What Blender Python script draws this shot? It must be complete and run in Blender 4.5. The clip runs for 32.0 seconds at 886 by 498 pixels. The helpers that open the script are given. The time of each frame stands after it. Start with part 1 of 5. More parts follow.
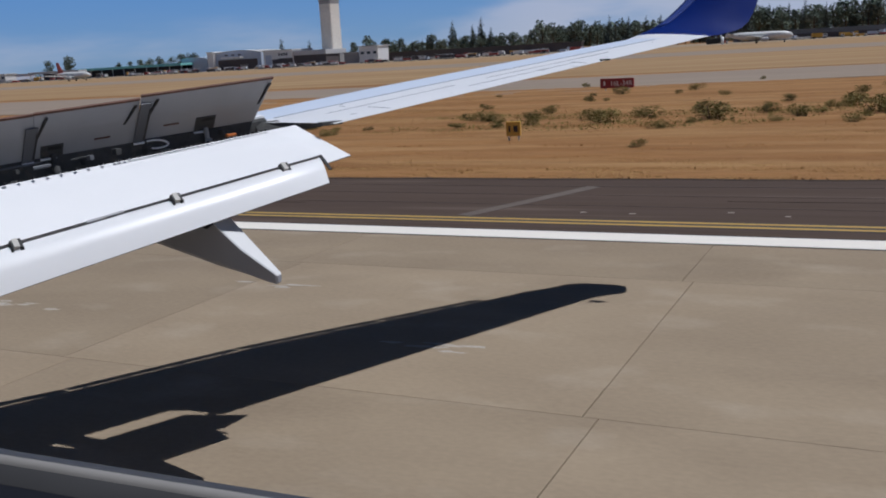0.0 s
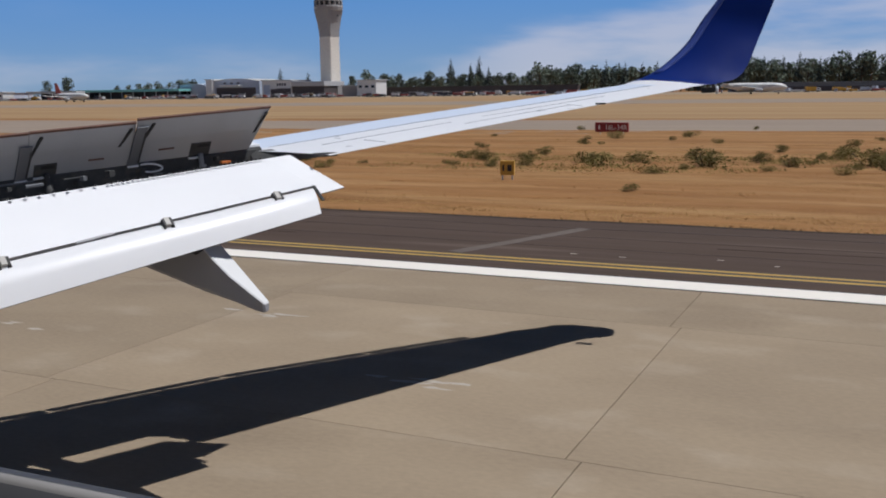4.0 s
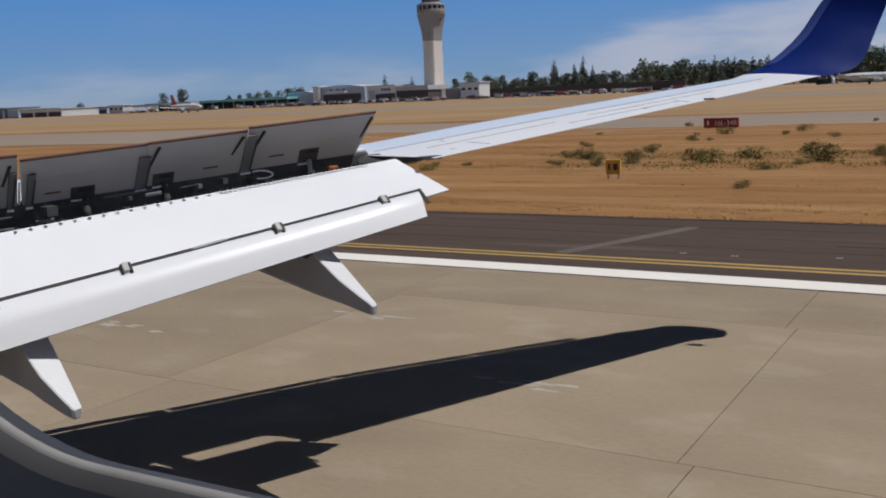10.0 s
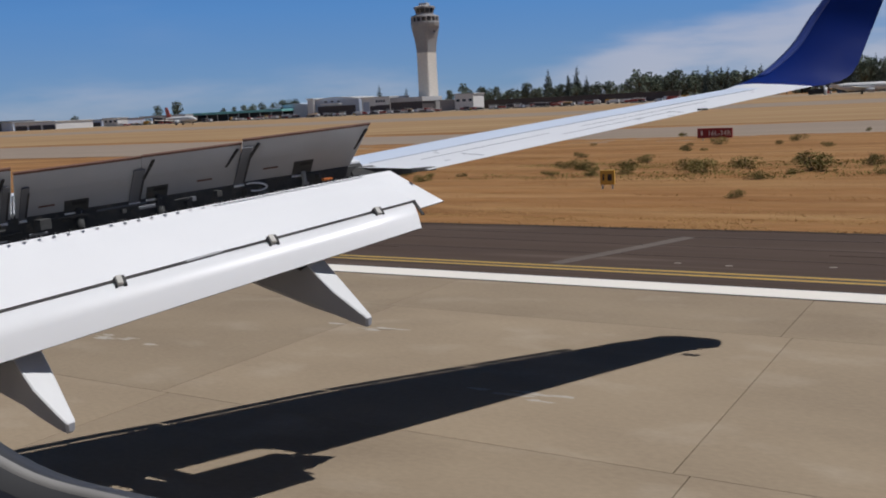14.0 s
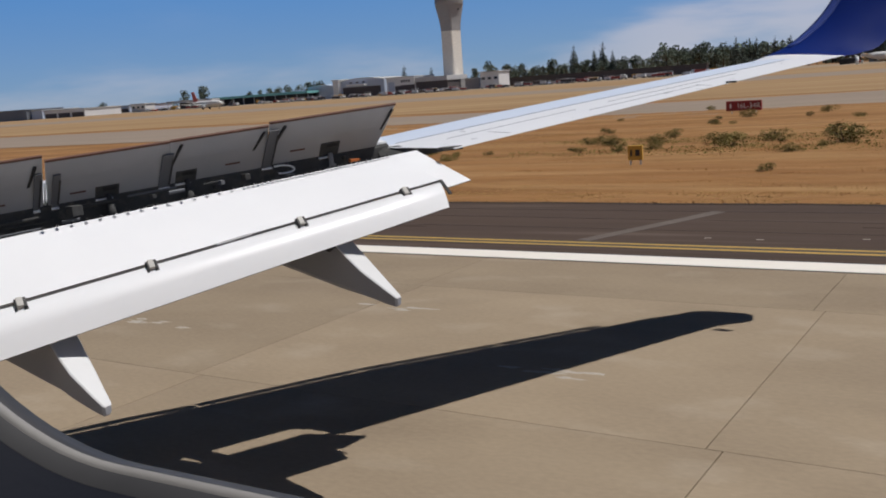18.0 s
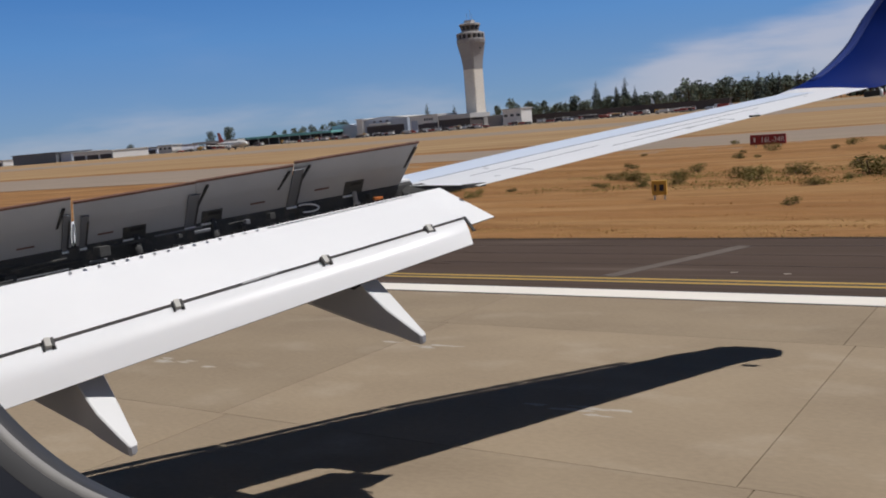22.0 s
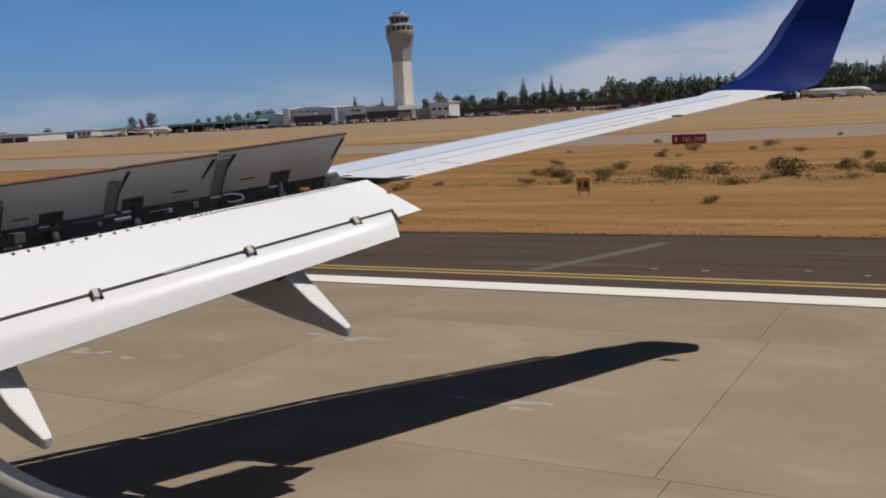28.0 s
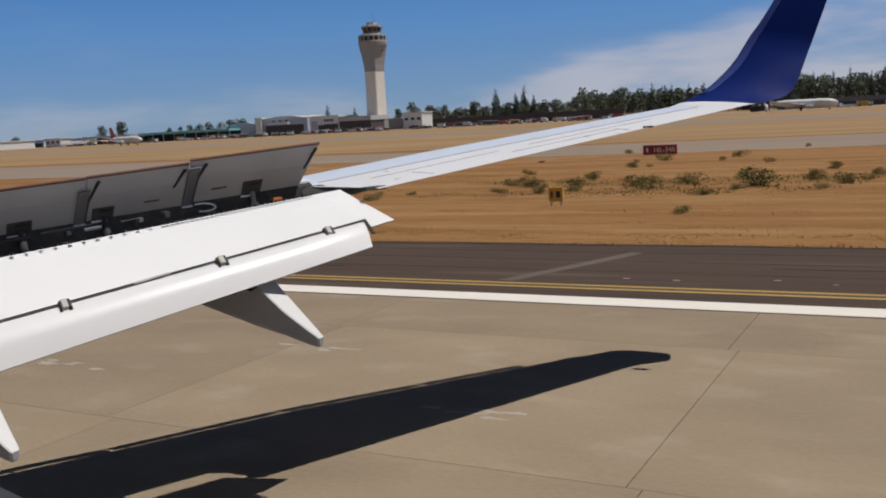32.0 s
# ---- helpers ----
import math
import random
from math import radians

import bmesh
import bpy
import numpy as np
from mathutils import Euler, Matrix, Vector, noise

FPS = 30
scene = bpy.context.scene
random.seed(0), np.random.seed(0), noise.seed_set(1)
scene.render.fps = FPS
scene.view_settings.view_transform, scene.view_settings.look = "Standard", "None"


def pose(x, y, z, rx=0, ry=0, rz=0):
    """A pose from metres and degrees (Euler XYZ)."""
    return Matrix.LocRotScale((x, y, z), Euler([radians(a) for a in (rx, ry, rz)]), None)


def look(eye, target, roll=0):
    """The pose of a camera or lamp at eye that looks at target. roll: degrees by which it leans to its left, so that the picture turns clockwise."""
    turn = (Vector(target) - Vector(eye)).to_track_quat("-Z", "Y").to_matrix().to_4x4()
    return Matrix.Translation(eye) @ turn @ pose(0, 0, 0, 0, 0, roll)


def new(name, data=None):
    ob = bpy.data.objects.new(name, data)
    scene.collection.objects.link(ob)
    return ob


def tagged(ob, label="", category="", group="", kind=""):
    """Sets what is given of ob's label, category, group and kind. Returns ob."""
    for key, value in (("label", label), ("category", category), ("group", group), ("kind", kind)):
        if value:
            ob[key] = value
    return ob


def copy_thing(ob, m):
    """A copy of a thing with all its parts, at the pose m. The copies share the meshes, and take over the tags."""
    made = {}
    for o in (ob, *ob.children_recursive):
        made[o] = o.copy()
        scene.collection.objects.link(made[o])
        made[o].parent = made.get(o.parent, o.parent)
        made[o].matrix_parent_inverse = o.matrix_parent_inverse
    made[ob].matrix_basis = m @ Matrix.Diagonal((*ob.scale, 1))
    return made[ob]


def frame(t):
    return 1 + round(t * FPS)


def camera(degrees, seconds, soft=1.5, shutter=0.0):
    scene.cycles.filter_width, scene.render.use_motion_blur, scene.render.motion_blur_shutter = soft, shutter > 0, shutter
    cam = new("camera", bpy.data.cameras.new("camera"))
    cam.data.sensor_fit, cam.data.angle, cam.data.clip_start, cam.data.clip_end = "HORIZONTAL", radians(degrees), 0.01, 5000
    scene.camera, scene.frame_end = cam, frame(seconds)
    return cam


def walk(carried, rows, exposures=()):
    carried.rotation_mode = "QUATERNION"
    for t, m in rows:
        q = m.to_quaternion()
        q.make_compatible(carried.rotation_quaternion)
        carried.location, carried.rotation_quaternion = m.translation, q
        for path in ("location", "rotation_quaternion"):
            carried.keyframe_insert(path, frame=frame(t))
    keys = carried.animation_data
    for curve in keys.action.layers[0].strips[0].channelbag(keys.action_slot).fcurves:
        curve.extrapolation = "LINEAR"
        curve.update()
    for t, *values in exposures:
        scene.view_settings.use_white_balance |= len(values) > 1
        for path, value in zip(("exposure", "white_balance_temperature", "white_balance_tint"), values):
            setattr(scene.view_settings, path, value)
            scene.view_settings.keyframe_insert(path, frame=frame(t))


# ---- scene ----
cam = camera(50.0, 32.0, soft=1.9)
PATH = [
    (0, -0.000, 0.000, 3.900, 24.29, -11.64, 3.31), (0.5, 0.000, -0.000, 3.900, 23.65, -11.65, 3.51), (1, -0.000, 0.000, 3.900, 24.28, -10.78, 3.01),
    (1.5, 0.000, 0.000, 3.900, 23.18, -10.47, 2.57), (2, 0.001, -0.000, 3.899, 24.59, -9.61, 2.39), (2.5, 0.001, -0.000, 3.899, 23.27, -9.91, 0.74),
    (4.5, 0.002, 0.000, 3.898, 24.12, -9.20, 0.95), (5, 0.002, 0.002, 3.900, 27.29, -8.32, 1.83), (5.5, 0.000, 0.002, 3.899, 28.67, -10.45, 1.63),
    (6, 0.000, -0.002, 3.897, 30.05, -10.70, 2.53), (6.5, 0.001, 0.001, 3.898, 30.00, -10.50, 2.07), (7, -0.001, -0.000, 3.899, 31.30, -10.32, 2.36),
    (7.5, -0.000, -0.000, 3.900, 35.25, -11.36, 3.36), (8, 0.001, 0.001, 3.899, 33.02, -12.28, 3.53), (8.5, 0.000, 0.001, 3.899, 29.97, -9.95, 2.33),
    (9, -0.002, 0.001, 3.899, 29.98, -9.42, 2.78), (9.5, -0.002, 0.000, 3.900, 30.28, -9.29, 2.75), (10, -0.002, -0.001, 3.899, 30.02, -9.22, 2.56),
    (10.5, -0.001, 0.001, 3.900, 30.02, -8.69, 3.32), (11, 0.001, -0.004, 3.898, 31.31, -10.08, 3.49), (11.5, -0.000, -0.002, 3.899, 30.65, -9.52, 3.29),
    (12, 0.001, -0.002, 3.899, 31.78, -9.52, 3.86), (12.5, 0.004, 0.001, 3.899, 28.18, -9.02, 2.79), (13, 0.003, 0.002, 3.899, 31.46, -8.93, 4.33),
    (13.5, 0.001, 0.002, 3.899, 29.50, -8.71, 3.07), (14, 0.003, 0.003, 3.900, 29.69, -8.56, 2.79), (14.5, 0.003, 0.006, 3.900, 29.40, -7.89, 3.06),
    (16.5, 0.001, 0.002, 3.900, 28.16, -8.82, 3.04), (17, 0.001, 0.001, 3.900, 26.83, -9.01, 2.16), (17.5, -0.000, 0.001, 3.900, 29.09, -9.03, 3.18),
    (18, 0.001, 0.001, 3.900, 31.47, -9.71, 4.09), (18.5, 0.002, 0.002, 3.899, 31.09, -8.91, 4.61), (19, 0.000, -0.000, 3.899, 30.35, -7.15, 3.83),
    (19.5, 0.000, 0.004, 3.900, 31.71, -7.37, 4.93), (20, -0.000, 0.000, 3.900, 27.84, -7.42, 4.17), (20.5, -0.000, 0.002, 3.900, 29.59, -7.68, 5.02),
    (21, 0.001, 0.001, 3.900, 32.21, -8.02, 6.07), (21.5, 0.001, 0.001, 3.900, 31.30, -7.27, 5.30), (22, 0.001, 0.003, 3.900, 32.77, -7.37, 4.81),
    (22.5, 0.001, 0.001, 3.900, 32.05, -8.56, 4.68), (23, -0.000, 0.002, 3.901, 33.41, -8.20, 5.38), (23.5, 0.000, 0.002, 3.901, 31.98, -8.30, 4.72),
    (24, -0.000, 0.001, 3.901, 31.55, -8.22, 4.66), (24.5, 0.001, 0.001, 3.901, 30.92, -8.44, 4.47), (25, 0.001, 0.000, 3.901, 31.19, -8.34, 4.62),
    (25.5, -0.001, 0.000, 3.901, 30.35, -8.23, 4.08), (27.5, -0.002, -0.004, 3.902, 28.67, -8.21, 3.37), (28, -0.002, -0.003, 3.902, 28.30, -8.12, 3.32),
    (28.5, -0.002, -0.003, 3.902, 28.11, -8.06, 3.12), (29, -0.002, -0.004, 3.902, 27.98, -8.34, 3.14), (29.5, -0.002, -0.003, 3.902, 27.91, -8.31, 3.13),
    (30, -0.002, -0.004, 3.902, 27.97, -8.34, 3.15), (30.5, -0.003, -0.004, 3.902, 27.63, -8.48, 2.99), (31, -0.003, -0.005, 3.902, 26.46, -8.13, 2.64),
    (31.5, -0.003, -0.004, 3.902, 26.72, -7.97, 3.11), (32, -0.004, -0.005, 3.903, 26.61, -7.62, 3.10),
]


def ride(x, y, z, yaw, pitch, roll):
    """A hand-held pose: turned left by yaw, tipped up by pitch, leant to the right by roll."""
    return pose(x, y, z, 0, 0, yaw) @ pose(0, 0, 0, pitch) @ pose(0, 0, 0, 0, roll) @ pose(0, 0, 0, 90)


walk(cam, [(t, ride(*r)) for t, *r in PATH], exposures=[(0.0, -0.12, 5800, 10), (1.0, 0.08, 5850, 10), (2.0, 0.06, 5900, 10), (5.0, 0.02, 6100, 10), (7.0, -0.04, 6150, 10), (14.0, -0.1, 6150, 10), (17.0, -0.02, 6300, 10), (19.0, 0.0, 6350, 10), (25.5, 0.0, 6350, 10), (28.0, -0.08, 6500, 10), (32.0, -0.06, 6550, 10)])

# ---- world, sun ----
SUN = Vector((0.428, 0.215, 1.0)).normalized()
world = bpy.data.worlds.new("world")
scene.world = world
world.use_nodes = True
wn = world.node_tree
sky = wn.nodes.new("ShaderNodeTexSky")
sky.sky_type = "NISHITA"
sky.sun_disc = False
sky.sun_elevation = math.asin(SUN.z)
sky.sun_rotation = math.atan2(SUN.x, SUN.y)
sky.air_density, sky.dust_density, sky.ozone_density = 0.45, 0.25, 3.0
tint = wn.nodes.new("ShaderNodeMix")
tint.data_type, tint.blend_type = "RGBA", "MULTIPLY"
tint.inputs[0].default_value = 1.0
tint.inputs[7].default_value = (0.90, 1.01, 1.18, 1)
wn.links.new(sky.outputs[0], tint.inputs[6])
wn.links.new(tint.outputs[2], wn.nodes["Background"].inputs[0])
wn.nodes["Background"].inputs[1].default_value = 0.028
sun_data = bpy.data.lights.new("sun", "SUN")
sun_data.energy, sun_data.angle, sun_data.color = 3.7, radians(0.5), (1.0, 0.955, 0.915)
sun = new("sun", sun_data)
sun.matrix_world = look(SUN * 50, (0, 0, 0))


# ---- materials ----
def material(name, colour, rough=0.6, metal=0.0, second=None, scale=3.0, fine=40.0, stretch=(1, 1, 1), bump=0.0, amount=0.6, third=None, cut=(0.3, 0.7), grain=0.25, far=0.12, blotch=None, fourth=None, world=False):
    """A procedural surface: two base colours mixed by a broad noise, a fine grain, an optional third colour in blotches, a bump."""
    m = bpy.data.materials.new(name)
    m.use_nodes = True
    t, nodes = m.node_tree, m.node_tree.nodes
    b = nodes["Principled BSDF"]
    b.inputs["Roughness"].default_value, b.inputs["Metallic"].default_value = rough, metal
    co = nodes.new("ShaderNodeTexCoord")
    mp = nodes.new("ShaderNodeMapping")
    mp.inputs["Scale"].default_value = stretch
    t.links.new(nodes.new("ShaderNodeNewGeometry").outputs["Position"] if world else co.outputs["Object"], mp.inputs[0])

    def noise_at(s, detail=5.0):
        n = nodes.new("ShaderNodeTexNoise")
        n.inputs["Scale"].default_value, n.inputs["Detail"].default_value = s, detail
        t.links.new(mp.outputs[0], n.inputs["Vector"])
        return n.outputs["Fac"]

    def ramp(source, lo, hi, top=1.0):
        r = nodes.new("ShaderNodeMapRange")
        r.inputs[1].default_value, r.inputs[2].default_value = lo, hi
        r.inputs[3].default_value, r.inputs[4].default_value = 0.0, top
        t.links.new(source, r.inputs[0])
        return r.outputs[0]

    def mix(fac, a, c, kind="MIX"):
        x = nodes.new("ShaderNodeMix")
        x.data_type, x.blend_type = "RGBA", kind
        if isinstance(fac, float):
            x.inputs[0].default_value = fac
        else:
            t.links.new(fac, x.inputs[0])
        for k, v in ((6, a), (7, c)):
            if isinstance(v, tuple):
                x.inputs[k].default_value = (*v, 1)
            else:
                t.links.new(v, x.inputs[k])
        return x.outputs[2]

    second = second or tuple(c * 0.8 for c in colour)
    out = mix(ramp(noise_at(scale), *cut, amount), colour, second)
    out = mix(ramp(noise_at(scale * far, 3.0), 0.35, 0.7, amount * 0.7), out, second)
    if third:
        lo, hi, top = blotch or (0.58, 0.66, 0.8)
        out = mix(ramp(noise_at(scale * 1.7, 6.0), lo, hi, top), out, third)
    if fourth:
        colour4, scale4, lo, hi, top = fourth
        out = mix(ramp(noise_at(scale4, 6.0), lo, hi, top), out, colour4)
    g = ramp(noise_at(fine, 3.0), 0.25, 0.75)
    dark = mix(g, tuple(c * (1 - grain) for c in colour), tuple(min(1, c * (1 + grain * 0.6)) for c in colour))
    out = mix(min(0.5, grain * 1.6), out, dark)
    t.links.new(out, b.inputs["Base Color"])
    rr = ramp(noise_at(scale * 2.3), 0.2, 0.8)
    rm = nodes.new("ShaderNodeMapRange")
    rm.inputs[3].default_value, rm.inputs[4].default_value = rough * 0.85, min(1, rough * 1.15)
    t.links.new(rr, rm.inputs[0])
    t.links.new(rm.outputs[0], b.inputs["Roughness"])
    if bump:
        bp = nodes.new("ShaderNodeBump")
        bp.inputs["Strength"].default_value, bp.inputs["Distance"].default_value = 0.6, bump
        t.links.new(noise_at(fine, 4.0), bp.inputs["Height"])
        t.links.new(bp.outputs[0], b.inputs["Normal"])
    return m


def vary(m, spread=0.2):
    """Let each object that wears m be a little lighter or darker."""
    t, nodes = m.node_tree, m.node_tree.nodes
    b = nodes["Principled BSDF"]
    source = b.inputs["Base Color"].links[0].from_socket
    info = nodes.new("ShaderNodeObjectInfo")
    r = nodes.new("ShaderNodeMapRange")
    r.inputs[3].default_value, r.inputs[4].default_value = 1 - spread, 1 + spread
    t.links.new(info.outputs["Random"], r.inputs[0])
    h = nodes.new("ShaderNodeHueSaturation")
    t.links.new(r.outputs[0], h.inputs["Value"])
    t.links.new(source, h.inputs["Color"])
    t.links.new(h.outputs[0], b.inputs["Base Color"])
    return m


AFTW = material("glossy_white_flap_paint", (0.82, 0.825, 0.83), 0.36, second=(0.77, 0.775, 0.78), scale=1.5, fine=70, amount=0.5, grain=0.04, stretch=(1, 1, 2))
# skin tinted pale blue: the sky's reflection is put into the base colour
SKIN = material("sky_sheen_skin", (0.75, 0.82, 0.92), 0.34, 0.0, second=(0.70, 0.77, 0.88), scale=1.4, fine=60, amount=0.5, grain=0.05)
SLOT = material("grey_flap_seal", (0.095, 0.090, 0.088), 0.7, second=(0.045, 0.042, 0.041), scale=8)
WHITE = material("white_gloss_paint", (0.88, 0.89, 0.90), 0.30, second=(0.83, 0.84, 0.855), scale=1.2, fine=60, amount=0.5, grain=0.04)
FLAPW = material("white_flap_paint", (0.83, 0.835, 0.84), 0.42, second=(0.775, 0.78, 0.79), scale=1.5, fine=70, amount=0.5, grain=0.04, stretch=(1, 1, 2))
GREY = material("grey_underside_paint", (0.41, 0.42, 0.44), 0.45, second=(0.33, 0.34, 0.355), scale=2.0, fine=50, amount=0.7, grain=0.08)
# dark primer of the bay; also colours the flap's shadow on the fairings
PRIMER_SHADE = material("grimy_primer_and_shade", (0.095, 0.095, 0.092), 0.7, second=(0.04, 0.04, 0.04), scale=5, fine=60, amount=0.9, third=(0.12, 0.11, 0.09))
# grey lower paint, set darker to keep bounced light out of the wing's shadow
UNDER = material("low_bounce_grey", (0.16, 0.165, 0.18), 0.5, second=(0.12, 0.125, 0.135), scale=2.0, fine=50, amount=0.7, grain=0.08)
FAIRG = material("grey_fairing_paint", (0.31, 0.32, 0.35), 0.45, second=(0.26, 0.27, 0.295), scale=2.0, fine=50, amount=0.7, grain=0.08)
CLIP = material("worn_bracket_paint", (0.48, 0.46, 0.42), 0.5, second=(0.36, 0.34, 0.31), scale=14, fine=60)
FAIRW = material("fairing_paint", (0.74, 0.74, 0.73), 0.35, second=(0.62, 0.62, 0.61), scale=2.5, fine=60, amount=0.6, grain=0.06)
BLUE = material("deep_blue_gloss_paint", (0.0035, 0.020, 0.165), 0.30, second=(0.003, 0.015, 0.125), scale=1.0, fine=40, amount=0.5, grain=0.05)
# lighter blue that paints the sky's reflection along the winglet's curved edge
LEDGE = material("sky_sheen_leading_edge", (0.055, 0.085, 0.30), 0.3, second=(0.04, 0.065, 0.24), scale=3)
SEAM = material("dark_rubber_seal", (0.03, 0.03, 0.03), 0.8, scale=10)
EDGE = material("brown_worn_edge", (0.17, 0.075, 0.05), 0.7, second=(0.05, 0.03, 0.02), scale=12)
STEEL = material("bare_steel", (0.55, 0.55, 0.54), 0.35, 0.9, second=(0.4, 0.39, 0.37), scale=20)
ORANGE = material("orange_bracket_paint", (0.6, 0.18, 0.04), 0.5, scale=20)
# plastic coloured near-black, so the cabin's dimness is in the base colour
PLASTIC = material("dim_cabin_plastic", (0.016, 0.018, 0.025), 0.6, second=(0.011, 0.012, 0.017), scale=6, fine=120, bump=0.0005, grain=0.08)
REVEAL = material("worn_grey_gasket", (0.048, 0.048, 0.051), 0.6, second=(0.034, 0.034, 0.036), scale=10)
CONCRETE = vary(material("runway_concrete", (0.335, 0.264, 0.180), 0.88, second=(0.232, 0.180, 0.124), scale=0.55, fine=16, stretch=(0.6, 1, 1), amount=0.9, third=(0.45, 0.385, 0.30), blotch=(0.56, 0.76, 0.55), bump=0.0015, grain=0.22, fourth=((0.165, 0.125, 0.086), 0.42, 0.54, 0.74, 0.7), world=True), 0.06)
ASPHALT = material("shoulder_asphalt", (0.098, 0.069, 0.052), 0.9, second=(0.062, 0.043, 0.033), scale=0.6, fine=14, stretch=(0.09, 1, 1), amount=0.9, bump=0.006, third=(0.185, 0.140, 0.108), blotch=(0.58, 0.72, 0.7), grain=0.22, fourth=((0.050, 0.036, 0.028), 1.6, 0.54, 0.70, 0.7))
TAXI = material("taxiway_asphalt", (0.30, 0.24, 0.185), 0.9, second=(0.235, 0.185, 0.14), scale=0.2, fine=6, stretch=(0.2, 1, 1), amount=0.8)
DIRT = material("dry_soil", (0.315, 0.164, 0.063), 0.95, second=(0.165, 0.073, 0.024), scale=0.30, fine=8.0, stretch=(0.11, 1, 1), amount=1.0, cut=(0.38, 0.64), third=(0.45, 0.295, 0.135), blotch=(0.46, 0.68, 0.8), grain=0.34, far=0.25, fourth=((0.150, 0.066, 0.022), 1.2, 0.48, 0.74, 0.5), bump=0.03)
# far grass made paler and greyer: distance haze mixed into its colours
HAZE_FIELD = material("hazed_grass_field", (0.36, 0.238, 0.122), 0.95, second=(0.26, 0.160, 0.078), scale=0.05, fine=1.2, stretch=(0.15, 1, 1), amount=1.0, third=(0.46, 0.33, 0.17), blotch=(0.5, 0.7, 0.7), grain=0.2, far=0.2)
STRAW = material("dry_grass_straw", (0.46, 0.29, 0.115), 0.9, second=(0.27, 0.140, 0.052), scale=0.25, fine=5, amount=0.9, third=(0.27, 0.22, 0.075), blotch=(0.62, 0.70, 0.6))
RUSSET = material("russet_dry_grass", (0.38, 0.20, 0.075), 0.9, second=(0.28, 0.135, 0.050), scale=0.3, fine=5, amount=0.9)
GREEN = material("green_weeds", (0.20, 0.175, 0.055), 0.9, second=(0.25, 0.20, 0.065), scale=0.4, fine=4, amount=0.9)
# dark of the asphalt cracks and of the shadow painted along its lip
TAR_SHADE = material("tar_and_lip_shade", (0.045, 0.034, 0.027), 0.9, second=(0.08, 0.06, 0.045), scale=0.8, fine=10, stretch=(0.3, 1, 1), amount=0.8)
WORN = material("dark_worn_seam", (0.060, 0.043, 0.033), 0.9, second=(0.095, 0.068, 0.052), scale=0.9, fine=10, amount=1.0)
SEALED = material("pale_sealed_strip", (0.165, 0.138, 0.118), 0.9, second=(0.105, 0.083, 0.068), scale=2.5, fine=10, amount=0.9)
PAINTW = material("white_line_paint", (0.84, 0.79, 0.70), 0.7, second=(0.74, 0.69, 0.60), scale=1.5, fine=20, stretch=(0.3, 1, 1), amount=0.5, grain=0.08)
PAINTY = material("yellow_line_paint", (0.52, 0.32, 0.055), 0.75, second=(0.36, 0.24, 0.07), scale=3, fine=30, amount=0.8)
PAINTK = material("black_line_border", (0.05, 0.045, 0.04), 0.85, scale=3)
JOINT = material("dark_joint_sealer", (0.225, 0.185, 0.142), 0.9, scale=6)
TOWERC = material("pale_tower_concrete", (0.82, 0.76, 0.66), 0.85, second=(0.75, 0.69, 0.60), scale=0.06, fine=0.8, amount=0.5)
TOWERG = material("grey_tower_concrete", (0.36, 0.345, 0.335), 0.85, second=(0.30, 0.29, 0.28), scale=0.06, fine=0.8, amount=0.5)
GLASS = material("dark_window_glass", (0.03, 0.04, 0.05), 0.12, second=(0.02, 0.03, 0.04), scale=0.5)
WALLW = vary(material("white_metal_cladding", (0.78, 0.77, 0.75), 0.6, second=(0.68, 0.67, 0.65), scale=0.1, fine=2, stretch=(4, 4, 0.3)), 0.08)
WALLG = vary(material("grey_metal_cladding", (0.50, 0.56, 0.66), 0.6, second=(0.44, 0.49, 0.58), scale=0.1, fine=2, stretch=(6, 6, 0.2)), 0.1)
SLATE = material("dark_slate_cladding", (0.17, 0.185, 0.21), 0.7, second=(0.13, 0.145, 0.165), scale=0.1, fine=2, stretch=(6, 6, 0.2))
DARKW = material("dark_brown_doors", (0.10, 0.085, 0.085), 0.8, scale=0.3)
TEAL = material("teal_roof_sheet", (0.20, 0.52, 0.50), 0.6, second=(0.28, 0.58, 0.56), scale=0.1, fine=3)
ROOF = material("pale_roof_membrane", (0.55, 0.54, 0.53), 0.8, scale=0.1, fine=2)
# skyline greens raised and greyed, with distance haze in the leaf colour
LEAF = vary(material("hazed_broadleaf_foliage", (0.160, 0.195, 0.145), 0.8, second=(0.120, 0.150, 0.115), scale=0.25, fine=1.5, amount=0.9, grain=0.3), 0.3)
NEEDLE = vary(material("hazed_conifer_needles", (0.135, 0.165, 0.135), 0.85, second=(0.100, 0.125, 0.105), scale=0.25, fine=1.5, amount=0.9, grain=0.3), 0.3)
SHRUB = vary(material("dry_shrub_leaves", (0.145, 0.128, 0.042), 0.85, second=(0.24, 0.175, 0.062), scale=2, fine=12, amount=0.8, grain=0.3), 0.35)
BARK = material("brown_bark", (0.11, 0.075, 0.05), 0.9, scale=2, fine=12)
TYRE = material("black_tyre_rubber", (0.02, 0.02, 0.02), 0.85, scale=5)
TRUCKW = material("white_vehicle_paint", (0.72, 0.72, 0.70), 0.4, scale=1)
TRUCKR = material("red_vehicle_paint", (0.40, 0.07, 0.05), 0.45, scale=1)
TRUCKY = material("yellow_vehicle_paint", (0.60, 0.33, 0.04), 0.45, scale=1)
FLECK = material("worn_pale_paint", (0.47, 0.42, 0.35), 0.85, second=(0.38, 0.33, 0.27), scale=3, fine=15, amount=0.9)
SIGNR = material("red_sign_face", (0.30, 0.03, 0.025), 0.6, scale=2)
SIGNY = material("yellow_sign_face", (0.65, 0.38, 0.05), 0.6, scale=2)
